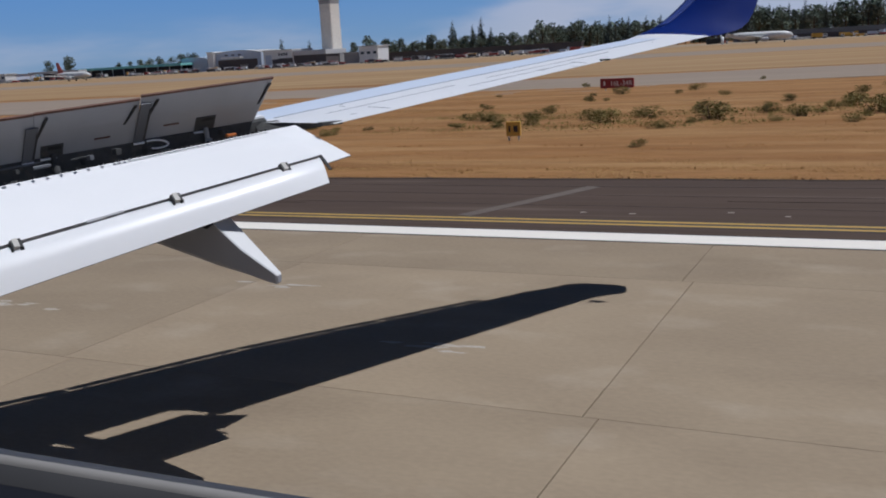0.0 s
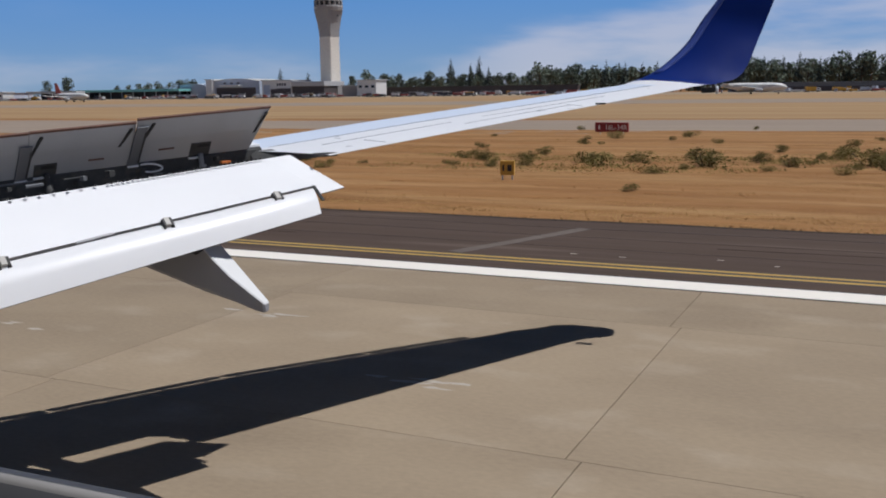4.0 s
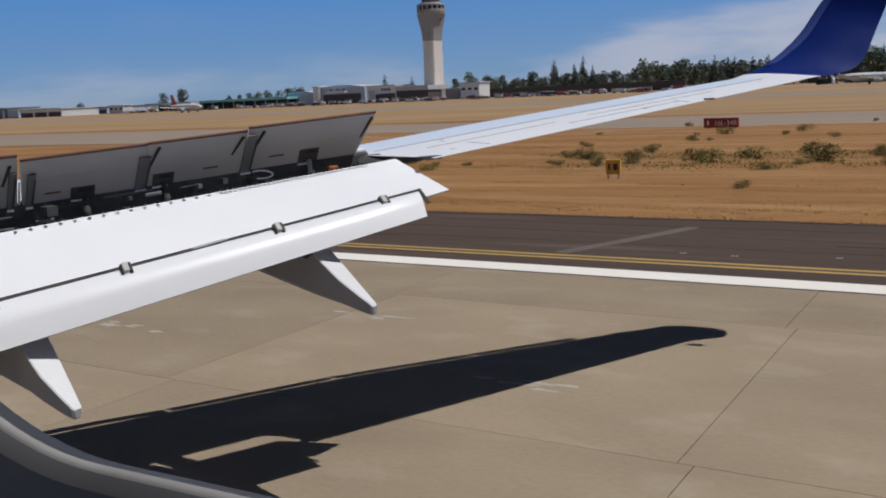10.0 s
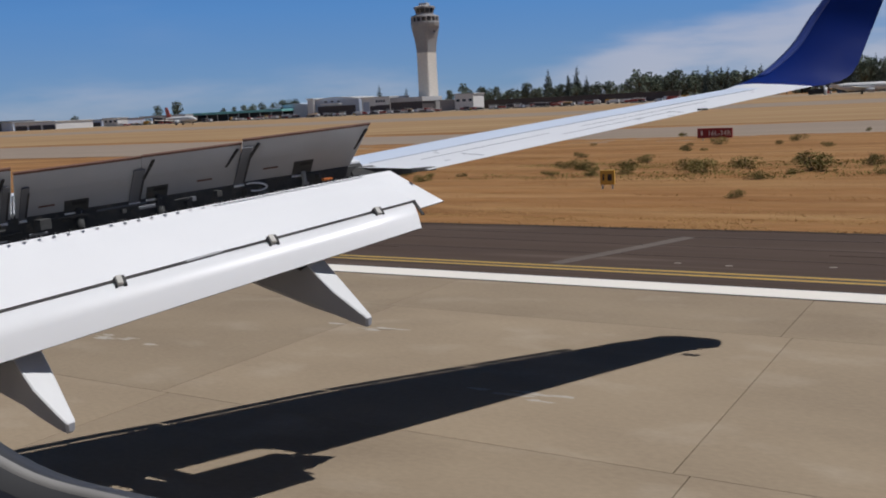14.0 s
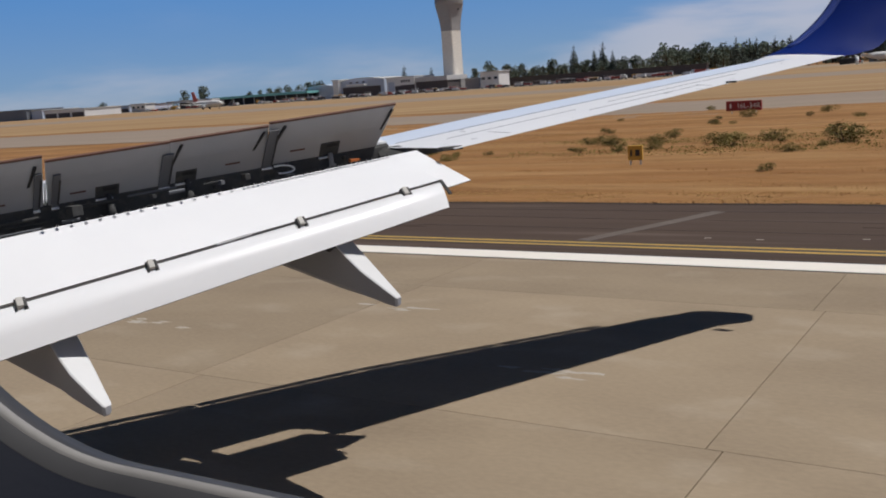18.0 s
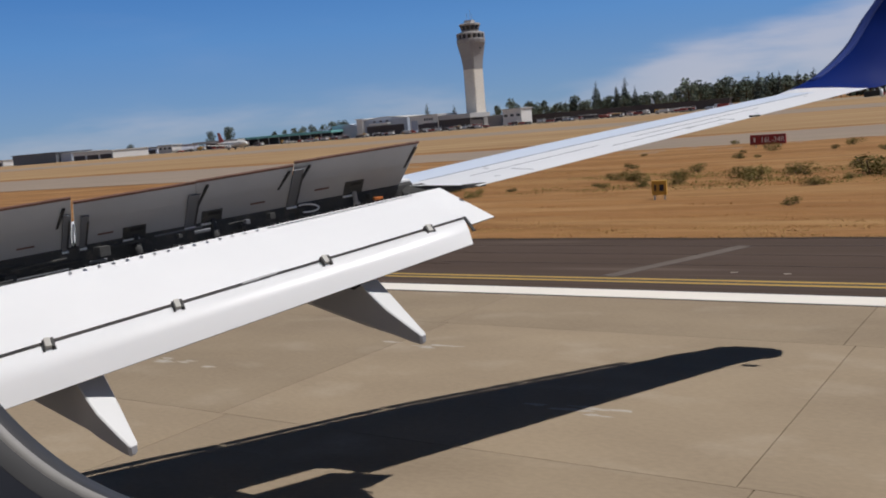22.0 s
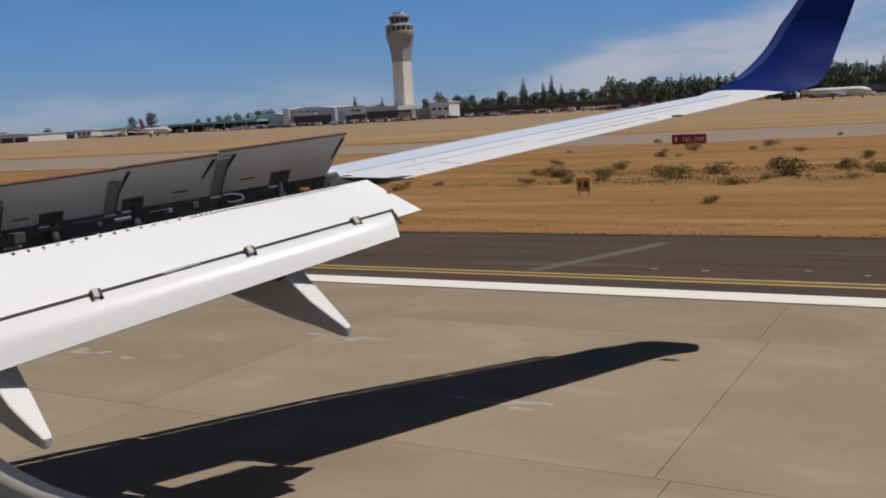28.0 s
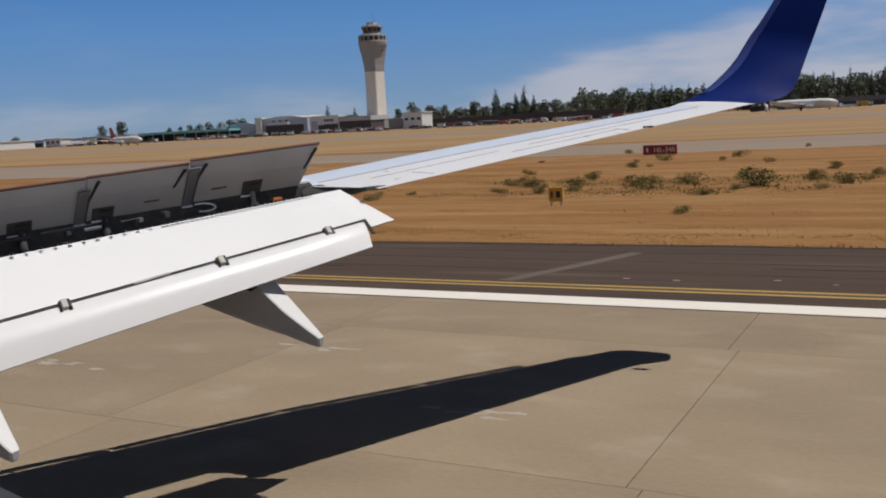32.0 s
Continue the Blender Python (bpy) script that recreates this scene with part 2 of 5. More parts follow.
# rough dry surfaces with hardly any sheen
for m in (PLASTIC, PRIMER_SHADE, CONCRETE, ASPHALT, TAXI, DIRT, HAZE_FIELD, STRAW, RUSSET, GREEN, TAR_SHADE, SEALED, JOINT, FLECK, SHRUB, LEAF, NEEDLE):
    m.node_tree.nodes["Principled BSDF"].inputs["Specular IOR Level"].default_value = 0.12


# ---- building helpers ----
def mesh_of(name, verts, faces, mats, smooth=False, ids=None):
    me = bpy.data.meshes.new(name)
    me.from_pydata([tuple(v) for v in verts], [], [tuple(f) for f in faces])
    for m in mats if isinstance(mats, (list, tuple)) else [mats]:
        me.materials.append(m)
    if ids:
        me.polygons.foreach_set("material_index", ids)
    if smooth:
        me.polygons.foreach_set("use_smooth", [True] * len(me.polygons))
    me.update()
    return me


def bm_mesh(name, bm, mat, smooth=False):
    me = bpy.data.meshes.new(name)
    bmesh.ops.recalc_face_normals(bm, faces=bm.faces)
    bm.to_mesh(me)
    bm.free()
    for m in mat if isinstance(mat, (list, tuple)) else [mat]:
        me.materials.append(m)
    if smooth:
        me.polygons.foreach_set("use_smooth", [True] * len(me.polygons))
    return me


def part(name, me, parent, label="", at=None):
    ob = new(name, me)
    ob.parent = parent
    if at is not None:
        ob.matrix_basis = at
    if label:
        ob["label"] = label
    return ob


def thing(name, label, category, at=None, me=None, group="", kind=""):
    ob = new(name, me)
    if at is not None:
        ob.matrix_basis = at
    return tagged(ob, label, category, group, kind)


def box(bm, lo, hi, bevel=0.0, m=None):
    """A box between two corners, with edges rounded off by bevel."""
    lo, hi = Vector(lo), Vector(hi)
    r = bmesh.ops.create_cube(bm, size=1.0)
    vs = r["verts"]
    bmesh.ops.transform(bm, matrix=Matrix.Translation((lo + hi) / 2) @ Matrix.Diagonal((*(hi - lo), 1)), verts=vs)
    if bevel:
        es = list({e for v in vs for e in v.link_edges})
        out = bmesh.ops.bevel(bm, geom=es, offset=bevel, segments=2, affect="EDGES", profile=0.6)
        vs = list({v for f in out["faces"] for v in f.verts} | {v for v in vs if v.is_valid})
    if m is not None:
        bmesh.ops.transform(bm, matrix=m, verts=vs)
    return vs


def rod(bm, a, b, r1, r2=None, seg=10):
    """A round bar from a to b."""
    a, b = Vector(a), Vector(b)
    d = b - a
    m = Matrix.Translation((a + b) / 2) @ d.to_track_quat("Z", "Y").to_matrix().to_4x4()
    bmesh.ops.create_cone(bm, cap_ends=True, segments=seg, radius1=r1, radius2=r1 if r2 is None else r2, depth=d.length, matrix=m)


def loft(rings, closed=True, caps=True):
    """Vertices and faces of a skin over rings of equally many points."""
    n = len(rings[0])
    vs = [Vector(p) for r in rings for p in r]
    fs = []
    for i in range(len(rings) - 1):
        for j in range(n if closed else n - 1):
            k = (j + 1) % n
            fs.append((i * n + j, i * n + k, (i + 1) * n + k, (i + 1) * n + j))
    if caps and closed:
        fs.append(tuple(range(n))[::-1])
        fs.append(tuple((len(rings) - 1) * n + j for j in range(n)))
    return vs, fs


def lofted(name, rings, mat, smooth=True, caps=True, closed=True):
    bm = bmesh.new()
    vs, fs = loft(rings, closed, caps)
    bv = [bm.verts.new(v) for v in vs]
    for f in fs:
        try:
            bm.faces.new([bv[i] for i in f])
        except ValueError:
            pass
    if smooth:
        for e in bm.edges:
            e.smooth = True
    me = bm_mesh(name, bm, mat, smooth)
    return me


def sharpened(me, degrees=35):
    """Keep hard edges hard on a smooth mesh."""
    bm = bmesh.new()
    bm.from_mesh(me)
    for e in bm.edges:
        if len(e.link_faces) == 2 and e.calc_face_angle(0) > radians(degrees):
            e.smooth = False
    bm.to_mesh(me)
    bm.free()
    return me


def lerp(a, b, t):
    return Vector(a) * (1 - t) + Vector(b) * t


def strip(name, pts, width, mat, thick=0.004, lift=Vector((0, 0, 1))):
    """A flat band of that width along a line of points."""
    rings = []
    for i, p in enumerate(pts):
        d = (Vector(pts[min(i + 1, len(pts) - 1)]) - Vector(pts[max(i - 1, 0)])).normalized()
        s = d.cross(lift).normalized() * width / 2
        u = s.cross(d).normalized() * thick
        p = Vector(p)
        rings.append([p - s - u, p + s - u, p + s + u, p - s + u])
    return lofted(name, rings, mat, smooth=False)


EYE = 3.9


def up(p):
    """A point given from the eye's height, in the world."""
    return Vector((p[0], p[1], p[2] + EYE))


# ---- ground, runway ----
ground = thing("ground", "dry golden-brown grassland spreading to the horizon", "ground", kind="structure",
               me=mesh_of("ground", [(-4500, -4500, -0.05), (4500, -4500, -0.05), (4500, 4500, -0.05), (-4500, 4500, -0.05)], [(0, 1, 2, 3)], DIRT))
TILT = -0.03


def along(x, y):
    """A point y metres out on the runway's own cross line, at x; the runway runs very slightly askew."""
    return y + TILT * (x + 7)


def band(name, x0, x1, y0, y1, z, mat, deep=0.3, steps=1):
    rings = []
    for i in range(steps + 1):
        x = x0 + (x1 - x0) * i / steps
        rings.append([(x, along(x, y0), z - deep), (x, along(x, y1), z - deep), (x, along(x, y1), z), (x, along(x, y0), z)])
    return lofted(name, rings, mat, smooth=False)


runway = thing("runway", "worn tan concrete runway with sealed joints", "runway", kind="structure", me=band("runway_base", -900, 600, -40, 19.45, -0.03, JOINT))
for x0, x1 in ((-900, -48.3), (20.13, 600)):
    part("far_slabs", band("far_slabs", x0, x1, -40, 18.545, 0.0, CONCRETE, 0.1), runway)["kind"] = "stuff"
part("inner_slabs", band("inner_slabs", -48.28, 20.1, -40, -2.80, 0.0, CONCRETE, 0.1), runway)["kind"] = "stuff"


def slab_mesh(w, d):
    bm = bmesh.new()
    box(bm, (0, 0, -0.1), (w, d, 0), 0.005)
    return bm_mesh("slab", bm, CONCRETE)


slab_big, slab_edge = slab_mesh(7.59, 6.106), slab_mesh(7.59, 2.97)
for i in range(9):
    for j in range(4):
        x, y = -48.28 + 7.6 * i, -2.78 + 6.115 * j
        part("slab", slab_edge if j == 3 else slab_big, runway, at=Matrix.Translation((x, along(x, y), 0)) @ Matrix.Rotation(math.atan(TILT), 4, "Z"))
shoulder = thing("road", "dark weathered asphalt runway shoulder", "shoulder", kind="structure", me=band("shoulder", -900, 600, 19.452, 27.4, 0.0, ASPHALT))
line = thing("trim", "broad white painted runway edge line", "line", kind="structure", me=band("edge_line", -900, 600, 18.58, 19.36, 0.006, PAINTW, 0.006))
for y in (18.50, 19.364):
    thing("trim", "thin black border of the white edge line", "line", kind="structure", me=band("edge_border", -900, 600, y, y + 0.076, 0.004, PAINTK, 0.004))
for k, y in enumerate((20.25, 20.62)):
    thing("trim", "thin yellow painted line along the shoulder", "line", kind="structure", me=band("yellow_line", -900, 600, y, y + 0.16, 0.005, PAINTY, 0.005))
thing("trim", "black border beside the yellow lines", "line", kind="structure", me=band("line_border", -900, 600, 20.15, 20.88, 0.003, PAINTK, 0.003))


def patch(label, pts, width, mat, z=0.004):
    """A narrow band of sealer, tar or painted lip shade lying on the asphalt."""
    thing("trim", label, "marking", kind="structure", me=strip("strip", [(x, along(x, y), z) for x, y in pts], width, mat, 0.003))


patch("pale diagonal sealed strip across the asphalt", [(-8.9, 20.95), (-8.2, 22.6), (-7.6, 24.0), (-6.9, 25.8)], 0.42, SEALED)
# wavy dark band drawn for the shadow at the asphalt's lip
patch("dark band painted as the shadow of the asphalt's lip", [(x, 27.26 + 0.05 * math.sin(x * 0.9) + 0.03 * math.sin(x * 2.3)) for x in range(-120, 60)], 0.24, TAR_SHADE, 0.005)
for k, (y, wide) in enumerate(((22.7, 0.05), (24.35, 0.04), (25.9, 0.07))):
    r = random.Random(120 + k)
    pts = [(-70 + 1.5 * q, y + 0.06 * math.sin(q * 0.37 + k) + r.gauss(0, 0.02)) for q in range(64)]
    patch("long dark seam along the asphalt", pts, wide, WORN, 0.0035 + 0.0002 * k)
for k, (x, y, n) in enumerate(((-20, 22.2, 9), (-3, 23.6, 8), (-30, 25.0, 12))):
    r = random.Random(70 + k)
    pts = [(x, y)]
    for q in range(n):
        pts.append((pts[-1][0] + r.uniform(0.4, 0.8), pts[-1][1] + r.gauss(0, 0.07)))
    patch("thin wandering crack in the asphalt", pts, 0.03, TAR_SHADE, 0.004)
for k in range(5):
    r = random.Random(90 + k)
    x, y = r.uniform(-7, 3), r.uniform(21.6, 22.4)
    patch("small pale worn mark on the asphalt", [(x, y), (x + r.uniform(0.08, 0.2), y + 0.01)], 0.06, FLECK, 0.004)

thing("pavement", "grey asphalt taxiway beyond the grass", "taxiway", kind="structure", me=lofted("taxiway", [
    [(x, along(x, y0), -0.2), (x, along(x, y1), -0.2), (x, along(x, y1), -0.02), (x, along(x, y0), -0.02)]
    for x, y0, y1 in ((-1500, 74, 112), (-70, 74, 112), (-40, 76, 114), (-22, 80, 116), (-6, 88, 118), (60, 96, 120), (600, 96, 120))], TAXI, smooth=False))
# separate sheet of far grass that carries the painted haze
thing("ground", "dry grass beyond the taxiway, paled for distance haze", "field", kind="structure", me=lofted("far_field", [
    [(x, along(x, 121), -0.2), (x, along(x, 519), -0.2), (x, along(x, 519), -0.03), (x, along(x, 121), -0.03)] for x in (-2500, 1500)], HAZE_FIELD, smooth=False))
thing("pavement", "pale second runway across the field", "runway", kind="structure", me=band("far_runway", -2500, 1500, 235, 300, -0.015, TAXI, 0.1))
thing("pavement", "pale concrete apron in front of the far buildings", "apron", kind="structure", me=band("apron", -2500, 1500, 520, 700, -0.012, CONCRETE, 0.1))

# ---- the airliner: wing, flaps, spoilers, fairings, winglet, cabin ----
airliner = thing("airliner", "white airliner with its flaps down, spoilers raised and a blue winglet", "airliner", at=pose(0, 0, 0))
TE_IN, TE_OUT = Vector((-5.504, 9.204, -0.722)), Vector((-2.31, 15.415, 0.012))


def trailing(y):
    t = (y - TE_IN.y) / (TE_OUT.y - TE_IN.y)
    return lerp(TE_IN, TE_OUT, t) * 0.965


def leading(y):
    x = -4.40 + 0.63 * (y - 14.39) + 0.095 * max(0.0, y - 11.4)
    z = trailing(y).z / 0.965 + 0.02 - 0.012 * (15.4 - y)
    return Vector((x, y, z)) * (1 - 0.018 * max(0.0, min(1.0, (y - 11) / 4)))


def airfoil(le, te, thick, n=9, droop=0.0):
    """A wing section from leading to trailing edge, over the top and back below."""
    pts = []
    for i in range(n + 1):
        s = (1 - math.cos(math.pi * i / n)) / 2
        h = thick * (1.4845 * math.sqrt(max(s, 0)) - 0.63 * s - 1.758 * s * s + 1.4215 * s ** 3 - 0.5075 * s ** 4) * 2
        pts.append((s, h))
    top = [lerp(le, te, s) + Vector((0, 0, h * 0.9)) for s, h in pts]
    low = [lerp(le, te, s) - Vector((0, 0, h * 0.8)) for s, h in pts]
    return [up(p) for p in top + low[-1:0:-1]]


outer = []
for y in (9.32, 9.6, 10.5, 11.5, 12.5, 13.5, 14.5, 15.15):
    le, te = leading(y if y > 9.5 else 8.95), trailing(y)
    outer.append(airfoil(le, te, 0.055 * (te - le).length ** 0.9))
wing_mesh = sharpened(lofted("outer_wing", outer, [WHITE, PRIMER_SHADE, SKIN, UNDER]), 60)
# forward top faces take the skin tinted for reflected sky
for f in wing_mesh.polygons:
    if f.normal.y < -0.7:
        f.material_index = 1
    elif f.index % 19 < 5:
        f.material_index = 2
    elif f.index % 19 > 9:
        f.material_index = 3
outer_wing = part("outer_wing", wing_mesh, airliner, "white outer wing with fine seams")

HINGE_OUT, HINGE_IN = Vector((-6.185, 9.015, -0.579)), Vector((-6.879, 7.68, -0.672))


def hinge(y):
    return lerp(HINGE_OUT, HINGE_IN, (HINGE_OUT.y - y) / (HINGE_OUT.y - HINGE_IN.y))


inner = []
for y in (9.045, 8.0, 6.5, 5.0, 3.5, 2.0, 0.6):
    h = hinge(y)
    le = Vector((leading(9.05).x + 0.63 * (y - 9.05), y, h.z + 0.02))
    low = Vector((h.x, y, h.z - 0.36))
    chord = h.x - le.x
    ring = [le + Vector((0, 0, -0.18)), le + Vector((0.1 * chord, 0, -0.03)), le + Vector((0.3 * chord, 0, 0.05)), le + Vector((0.6 * chord, 0, 0.07)), le + Vector((0.85 * chord, 0, 0.04)), h + Vector((-0.02, 0, 0.0)),
            low, le + Vector((0.6 * chord, 0, -0.48)), le + Vector((0.2 * chord, 0, -0.4))]
    inner.append([up(p) for p in ring])
inner_mesh = sharpened(lofted("inner_wing", inner, [WHITE, UNDER]), 50)
# downward faces get the grey that is darkened against bounce
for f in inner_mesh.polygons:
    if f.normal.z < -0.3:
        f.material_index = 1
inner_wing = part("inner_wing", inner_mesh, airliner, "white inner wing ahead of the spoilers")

# dark bay behind the hinge line, with its fittings
spar = []
for y in (9.04, 7.0, 5.0, 3.0, 1.5):
    h = hinge(y)
    spar.append([up(p) for p in (h + Vector((-0.015, 0, -0.02)), h + Vector((0.012, 0, -0.05)), h + Vector((0.03, -0.01, -0.34)), h + Vector((0.15, -0.075, -0.37)), h + Vector((0.15, -0.075, -0.39)), h + Vector((-0.015, 0, -0.39)))])
bay = part("spoiler_bay", lofted("spoiler_bay", spar, PRIMER_SHADE, smooth=False), airliner, "dark open bay behind the spoiler hinges")

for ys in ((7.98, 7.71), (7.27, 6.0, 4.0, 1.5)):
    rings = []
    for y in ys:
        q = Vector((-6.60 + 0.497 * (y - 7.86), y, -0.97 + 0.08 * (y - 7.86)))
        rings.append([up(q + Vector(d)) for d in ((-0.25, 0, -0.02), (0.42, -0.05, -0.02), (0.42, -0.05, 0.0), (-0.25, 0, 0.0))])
    part("bay_floor", lofted("bay_floor", rings, PRIMER_SHADE, smooth=False), bay, "dark floor of the bay")
part("closing_panel", lofted("closing_panel", [[up(Vector(p) * k) for p in ((-6.278, 8.95, -0.645), (-6.03, 9.05, -0.630), (-5.74, 9.0, -0.705), (-5.811, 8.95, -0.745), (-6.135, 8.85, -0.760))] for k in (1.0, 1.002)], PRIMER_SHADE, smooth=False), bay, "dark closing panel at the wing root")

P_AFT = Vector((0.888, -0.46, 0))
SPAN = Vector((0.46, 0.885, 0.075)).normalized()


LIFT, CHORD = radians(55), 0.52
RISE = P_AFT * math.cos(LIFT) + Vector((0, 0, math.sin(LIFT)))
NORM = (hinge(8.0) - hinge(7.0)).normalized().cross(RISE).normalized()
NORM = -NORM if NORM.z < 0 else NORM


def on_panel(y, v, w):
    """A point of the raised spoilers' plane: y along the hinge, v of a chord up from it, w metres behind the underside."""
    return up(hinge(y) + RISE * CHORD * v + NORM * w)


def slab_on(y0, y1, v0, v1, w0, w1, slant=0.0):
    """Rings of a thin plate lying on that plane; slant shifts its upper edge outboard."""
    return [[on_panel(y, v0, w0), on_panel(y + slant, v1, w0), on_panel(y + slant, v1, w1), on_panel(y, v0, w1)] for y in (y0, y1)]


def spoiler(foot, head, v0, v1, rubs, recess, slot, pale):
    """A raised spoiler panel, seen from its grey underside: hinge-side and upper spans, rub strips, actuator recess and slot."""
    rings = []
    for u in (0, 0.5, 1):
        y0, y1 = foot[0] + (foot[1] - foot[0]) * u, head[0] + (head[1] - head[0]) * u
        ym = (y0 + y1) / 2
        rings.append([on_panel(y0, v0, -0.035), on_panel(ym, 0.5, -0.030), on_panel(y1, v1, -0.004), on_panel(y1, v1, 0.004), on_panel(ym, 0.5, 0.012), on_panel(y0, v0, 0.012)])
    ob = part("spoiler", lofted("spoiler", rings, GREY, smooth=False), airliner, "raised spoiler panel with grey underside")
    part("edge_strip", lofted("edge_strip", slab_on(head[0], head[1], v1 - 0.035, v1 + 0.014, -0.011, 0.009), EDGE, smooth=False), ob, "brown worn edge seal")
    for yb, vb, yt, vt in rubs:
        part("rub_strip", lofted("rub_strip", slab_on(yb - 0.011, yb + 0.011, vb, vt, -0.036, -0.016, yt - yb), SEAM, smooth=False), ob, "dark rub strip")
    y0, y1, top = recess
    # flat dark plate, no hollow: the recess's shade is in its colour
    part("recess", lofted("recess", slab_on(y0, y1, v0 + 0.01, top, -0.043, -0.026), PRIMER_SHADE, smooth=False), ob, "dark plate for the shaded actuator recess")
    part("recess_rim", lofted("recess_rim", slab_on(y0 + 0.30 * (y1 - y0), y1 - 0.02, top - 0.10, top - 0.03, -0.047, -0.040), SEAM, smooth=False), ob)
    y2, y3, v = slot
    part("slot", lofted("slot", slab_on(y2, y3, v - 0.015, v + 0.015, -0.040, -0.028), EDGE, smooth=False), ob, "narrow brown slot")
    bm = bmesh.new()
    rod(bm, on_panel(y0, v0 - 0.03, -0.05), on_panel(y0 + 0.72 * (y1 - y0), v0 - 0.03, -0.05), 0.012)
    part("hinge_pin", bm_mesh("hinge_pin", bm, WHITE, True), ob, "white hinge pin")
    mid = y0 + 0.55 * (y1 - y0)
    base = hinge(mid) + P_AFT * 0.10 + Vector((0, 0, -0.24))
    bm = bmesh.new()
    rod(bm, up(base), on_panel(mid, v0 + 0.06, -0.05), 0.026)
    rod(bm, up(base + Vector((0, 0, -0.05))), up(base + Vector((0, 0, 0.11))), 0.040)
    rod(bm, up(base + Vector((0, 0, -0.02)) - SPAN * 0.10), up(base + Vector((0, 0, -0.02)) + SPAN * 0.10), 0.018)
    part("actuator", bm_mesh("actuator", bm, CLIP if pale else PRIMER_SHADE, True), ob, "pale metal spoiler actuator" if pale else "dark grimy spoiler actuator")
    return ob


spoiler((7.74, 8.89), (7.695, 9.02), -0.03, 1.0, ((7.765, 0.46, 7.85, 0.89), (8.90, 0.41, 8.985, 0.90)), (8.26, 8.46, 0.30), (7.94, 8.09, 0.24), True)
spoiler((6.79, 7.69), (6.775, 7.688), -0.06, 0.93, ((7.56, 0.42, 7.65, 0.82), (6.80, 0.39, 6.875, 0.83)), (6.84, 7.03, 0.21), (7.30, 7.44, 0.18), False)
spoiler((5.755, 6.785), (5.738, 6.771), -0.09, 0.915, (), (6.14, 6.34, 0.17), (5.93, 6.06, 0.125), False)
spoiler((4.70, 5.715), (4.70, 5.718), -0.12, 1.03, ((5.60, 0.42, 5.66, 0.84),), (4.85, 5.05, 0.18), (5.28, 5.42, 0.12), False)
spoiler((3.6, 4.66), (3.6, 4.67), -0.12, 1.0, (), (3.9, 4.1, 0.18), (4.3, 4.42, 0.12), False)

# lines of the flap: front edge, main trailing edge, aft trailing edge
A0, A1 = Vector((-5.675, 8.859, -0.675)), Vector((-7.334, 5.502, -0.995))
B0, B1 = Vector((-5.183, 8.49, -0.966)), Vector((-6.925, 5.122, -1.461))
C0, C1 = Vector((-4.972, 8.309, -1.225)), Vector((-6.727, 4.916, -1.841))
TIP, INSET = Vector((-5.08, 8.985, -1.025)), Vector((-5.13, 8.57, -1.054))


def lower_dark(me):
    """Give the downward faces the grey lower skin, darkened to cut bounced light."""
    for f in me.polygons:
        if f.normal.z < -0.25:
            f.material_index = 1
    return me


def section(a, b, fat=0.05, thick=0.13):
    """A flap section: bulged top from a to b, thick nose, thin tail."""
    d = b - a
    n = Vector((-d.z * P_AFT.x, -d.z * P_AFT.y, d.dot(P_AFT))).normalized()
    if n.z < 0:
        n = -n
    ts = (0, 0.12, 0.3, 0.5, 0.75, 1)
    top = [a + d * t + n * fat * 4 * t * (1 - t) * (1.2 - 0.5 * t) for t in ts]
    low = [a + d * t - n * (thick * (1 - t) ** 0.8 + 0.012) for t in ts]
    return [up(p) for p in top + low[::-1]]


rings = [section(A0, TIP, 0.0, 0.004), section(lerp(A0, A1, 0.075), INSET, 0.004, 0.06), section(lerp(A0, A1, 0.078), lerp(B0, B1, 0.0), 0.006, 0.06)]
rings += [section(lerp(A0, A1, t), lerp(B0, B1, t), 0.02) for t in (0.2, 0.4, 0.6, 0.8, 1.0, 1.3, 1.7)]
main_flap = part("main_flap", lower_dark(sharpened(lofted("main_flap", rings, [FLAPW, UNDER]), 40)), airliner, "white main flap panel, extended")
rings = []
for t in (0.0, 0.02, 0.2, 0.4, 0.6, 0.8, 1.0, 1.3, 1.7):
    b, c = lerp(B0, B1, t) + Vector((0.012, -0.006, -0.022)), lerp(C0, C1, t)
    d = c - b
    n = Vector((-d.z * P_AFT.x, -d.z * P_AFT.y, d.dot(P_AFT))).normalized()
    f = 0.4 if t == 0 else 1.0
    top = [b + d * s + n * f * h for s, h in ((0, 0), (0.1, 0.028), (0.28, 0.05), (0.45, 0.058), (0.6, 0.048), (0.8, 0.024), (1, 0))]
    low = [b + d * s - n * h for s, h in ((1, 0.012), (0.6, 0.05), (0.25, 0.08), (0, 0.06))]
    rings.append([up(p) for p in top + low])
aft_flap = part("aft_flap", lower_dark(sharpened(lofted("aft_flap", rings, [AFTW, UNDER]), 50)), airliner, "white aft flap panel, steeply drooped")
for t0, t1, off, wide in ((0.0, 0.60, -0.012, 0.040), (0.575, 1.7, -0.018, 0.040)):
    part("slot_seal", strip("slot_seal", [up(lerp(B0, B1, t0 + (t1 - t0) * k / 4) + Vector((0.004, -0.002, off))) for k in range(5)], wide, SLOT, 0.006), aft_flap, "dark slot between the flap panels")
lap = [up(lerp(B0, B1, t) + Vector((0.004, -0.002, 0.004 - 0.05 * (t - 0.55)))) for t in (0.555, 0.60, 0.645)]
part("lap_plate", strip("lap_plate", lap, 0.030, FLAPW, 0.010), aft_flap, "white plate lapping over the slot")
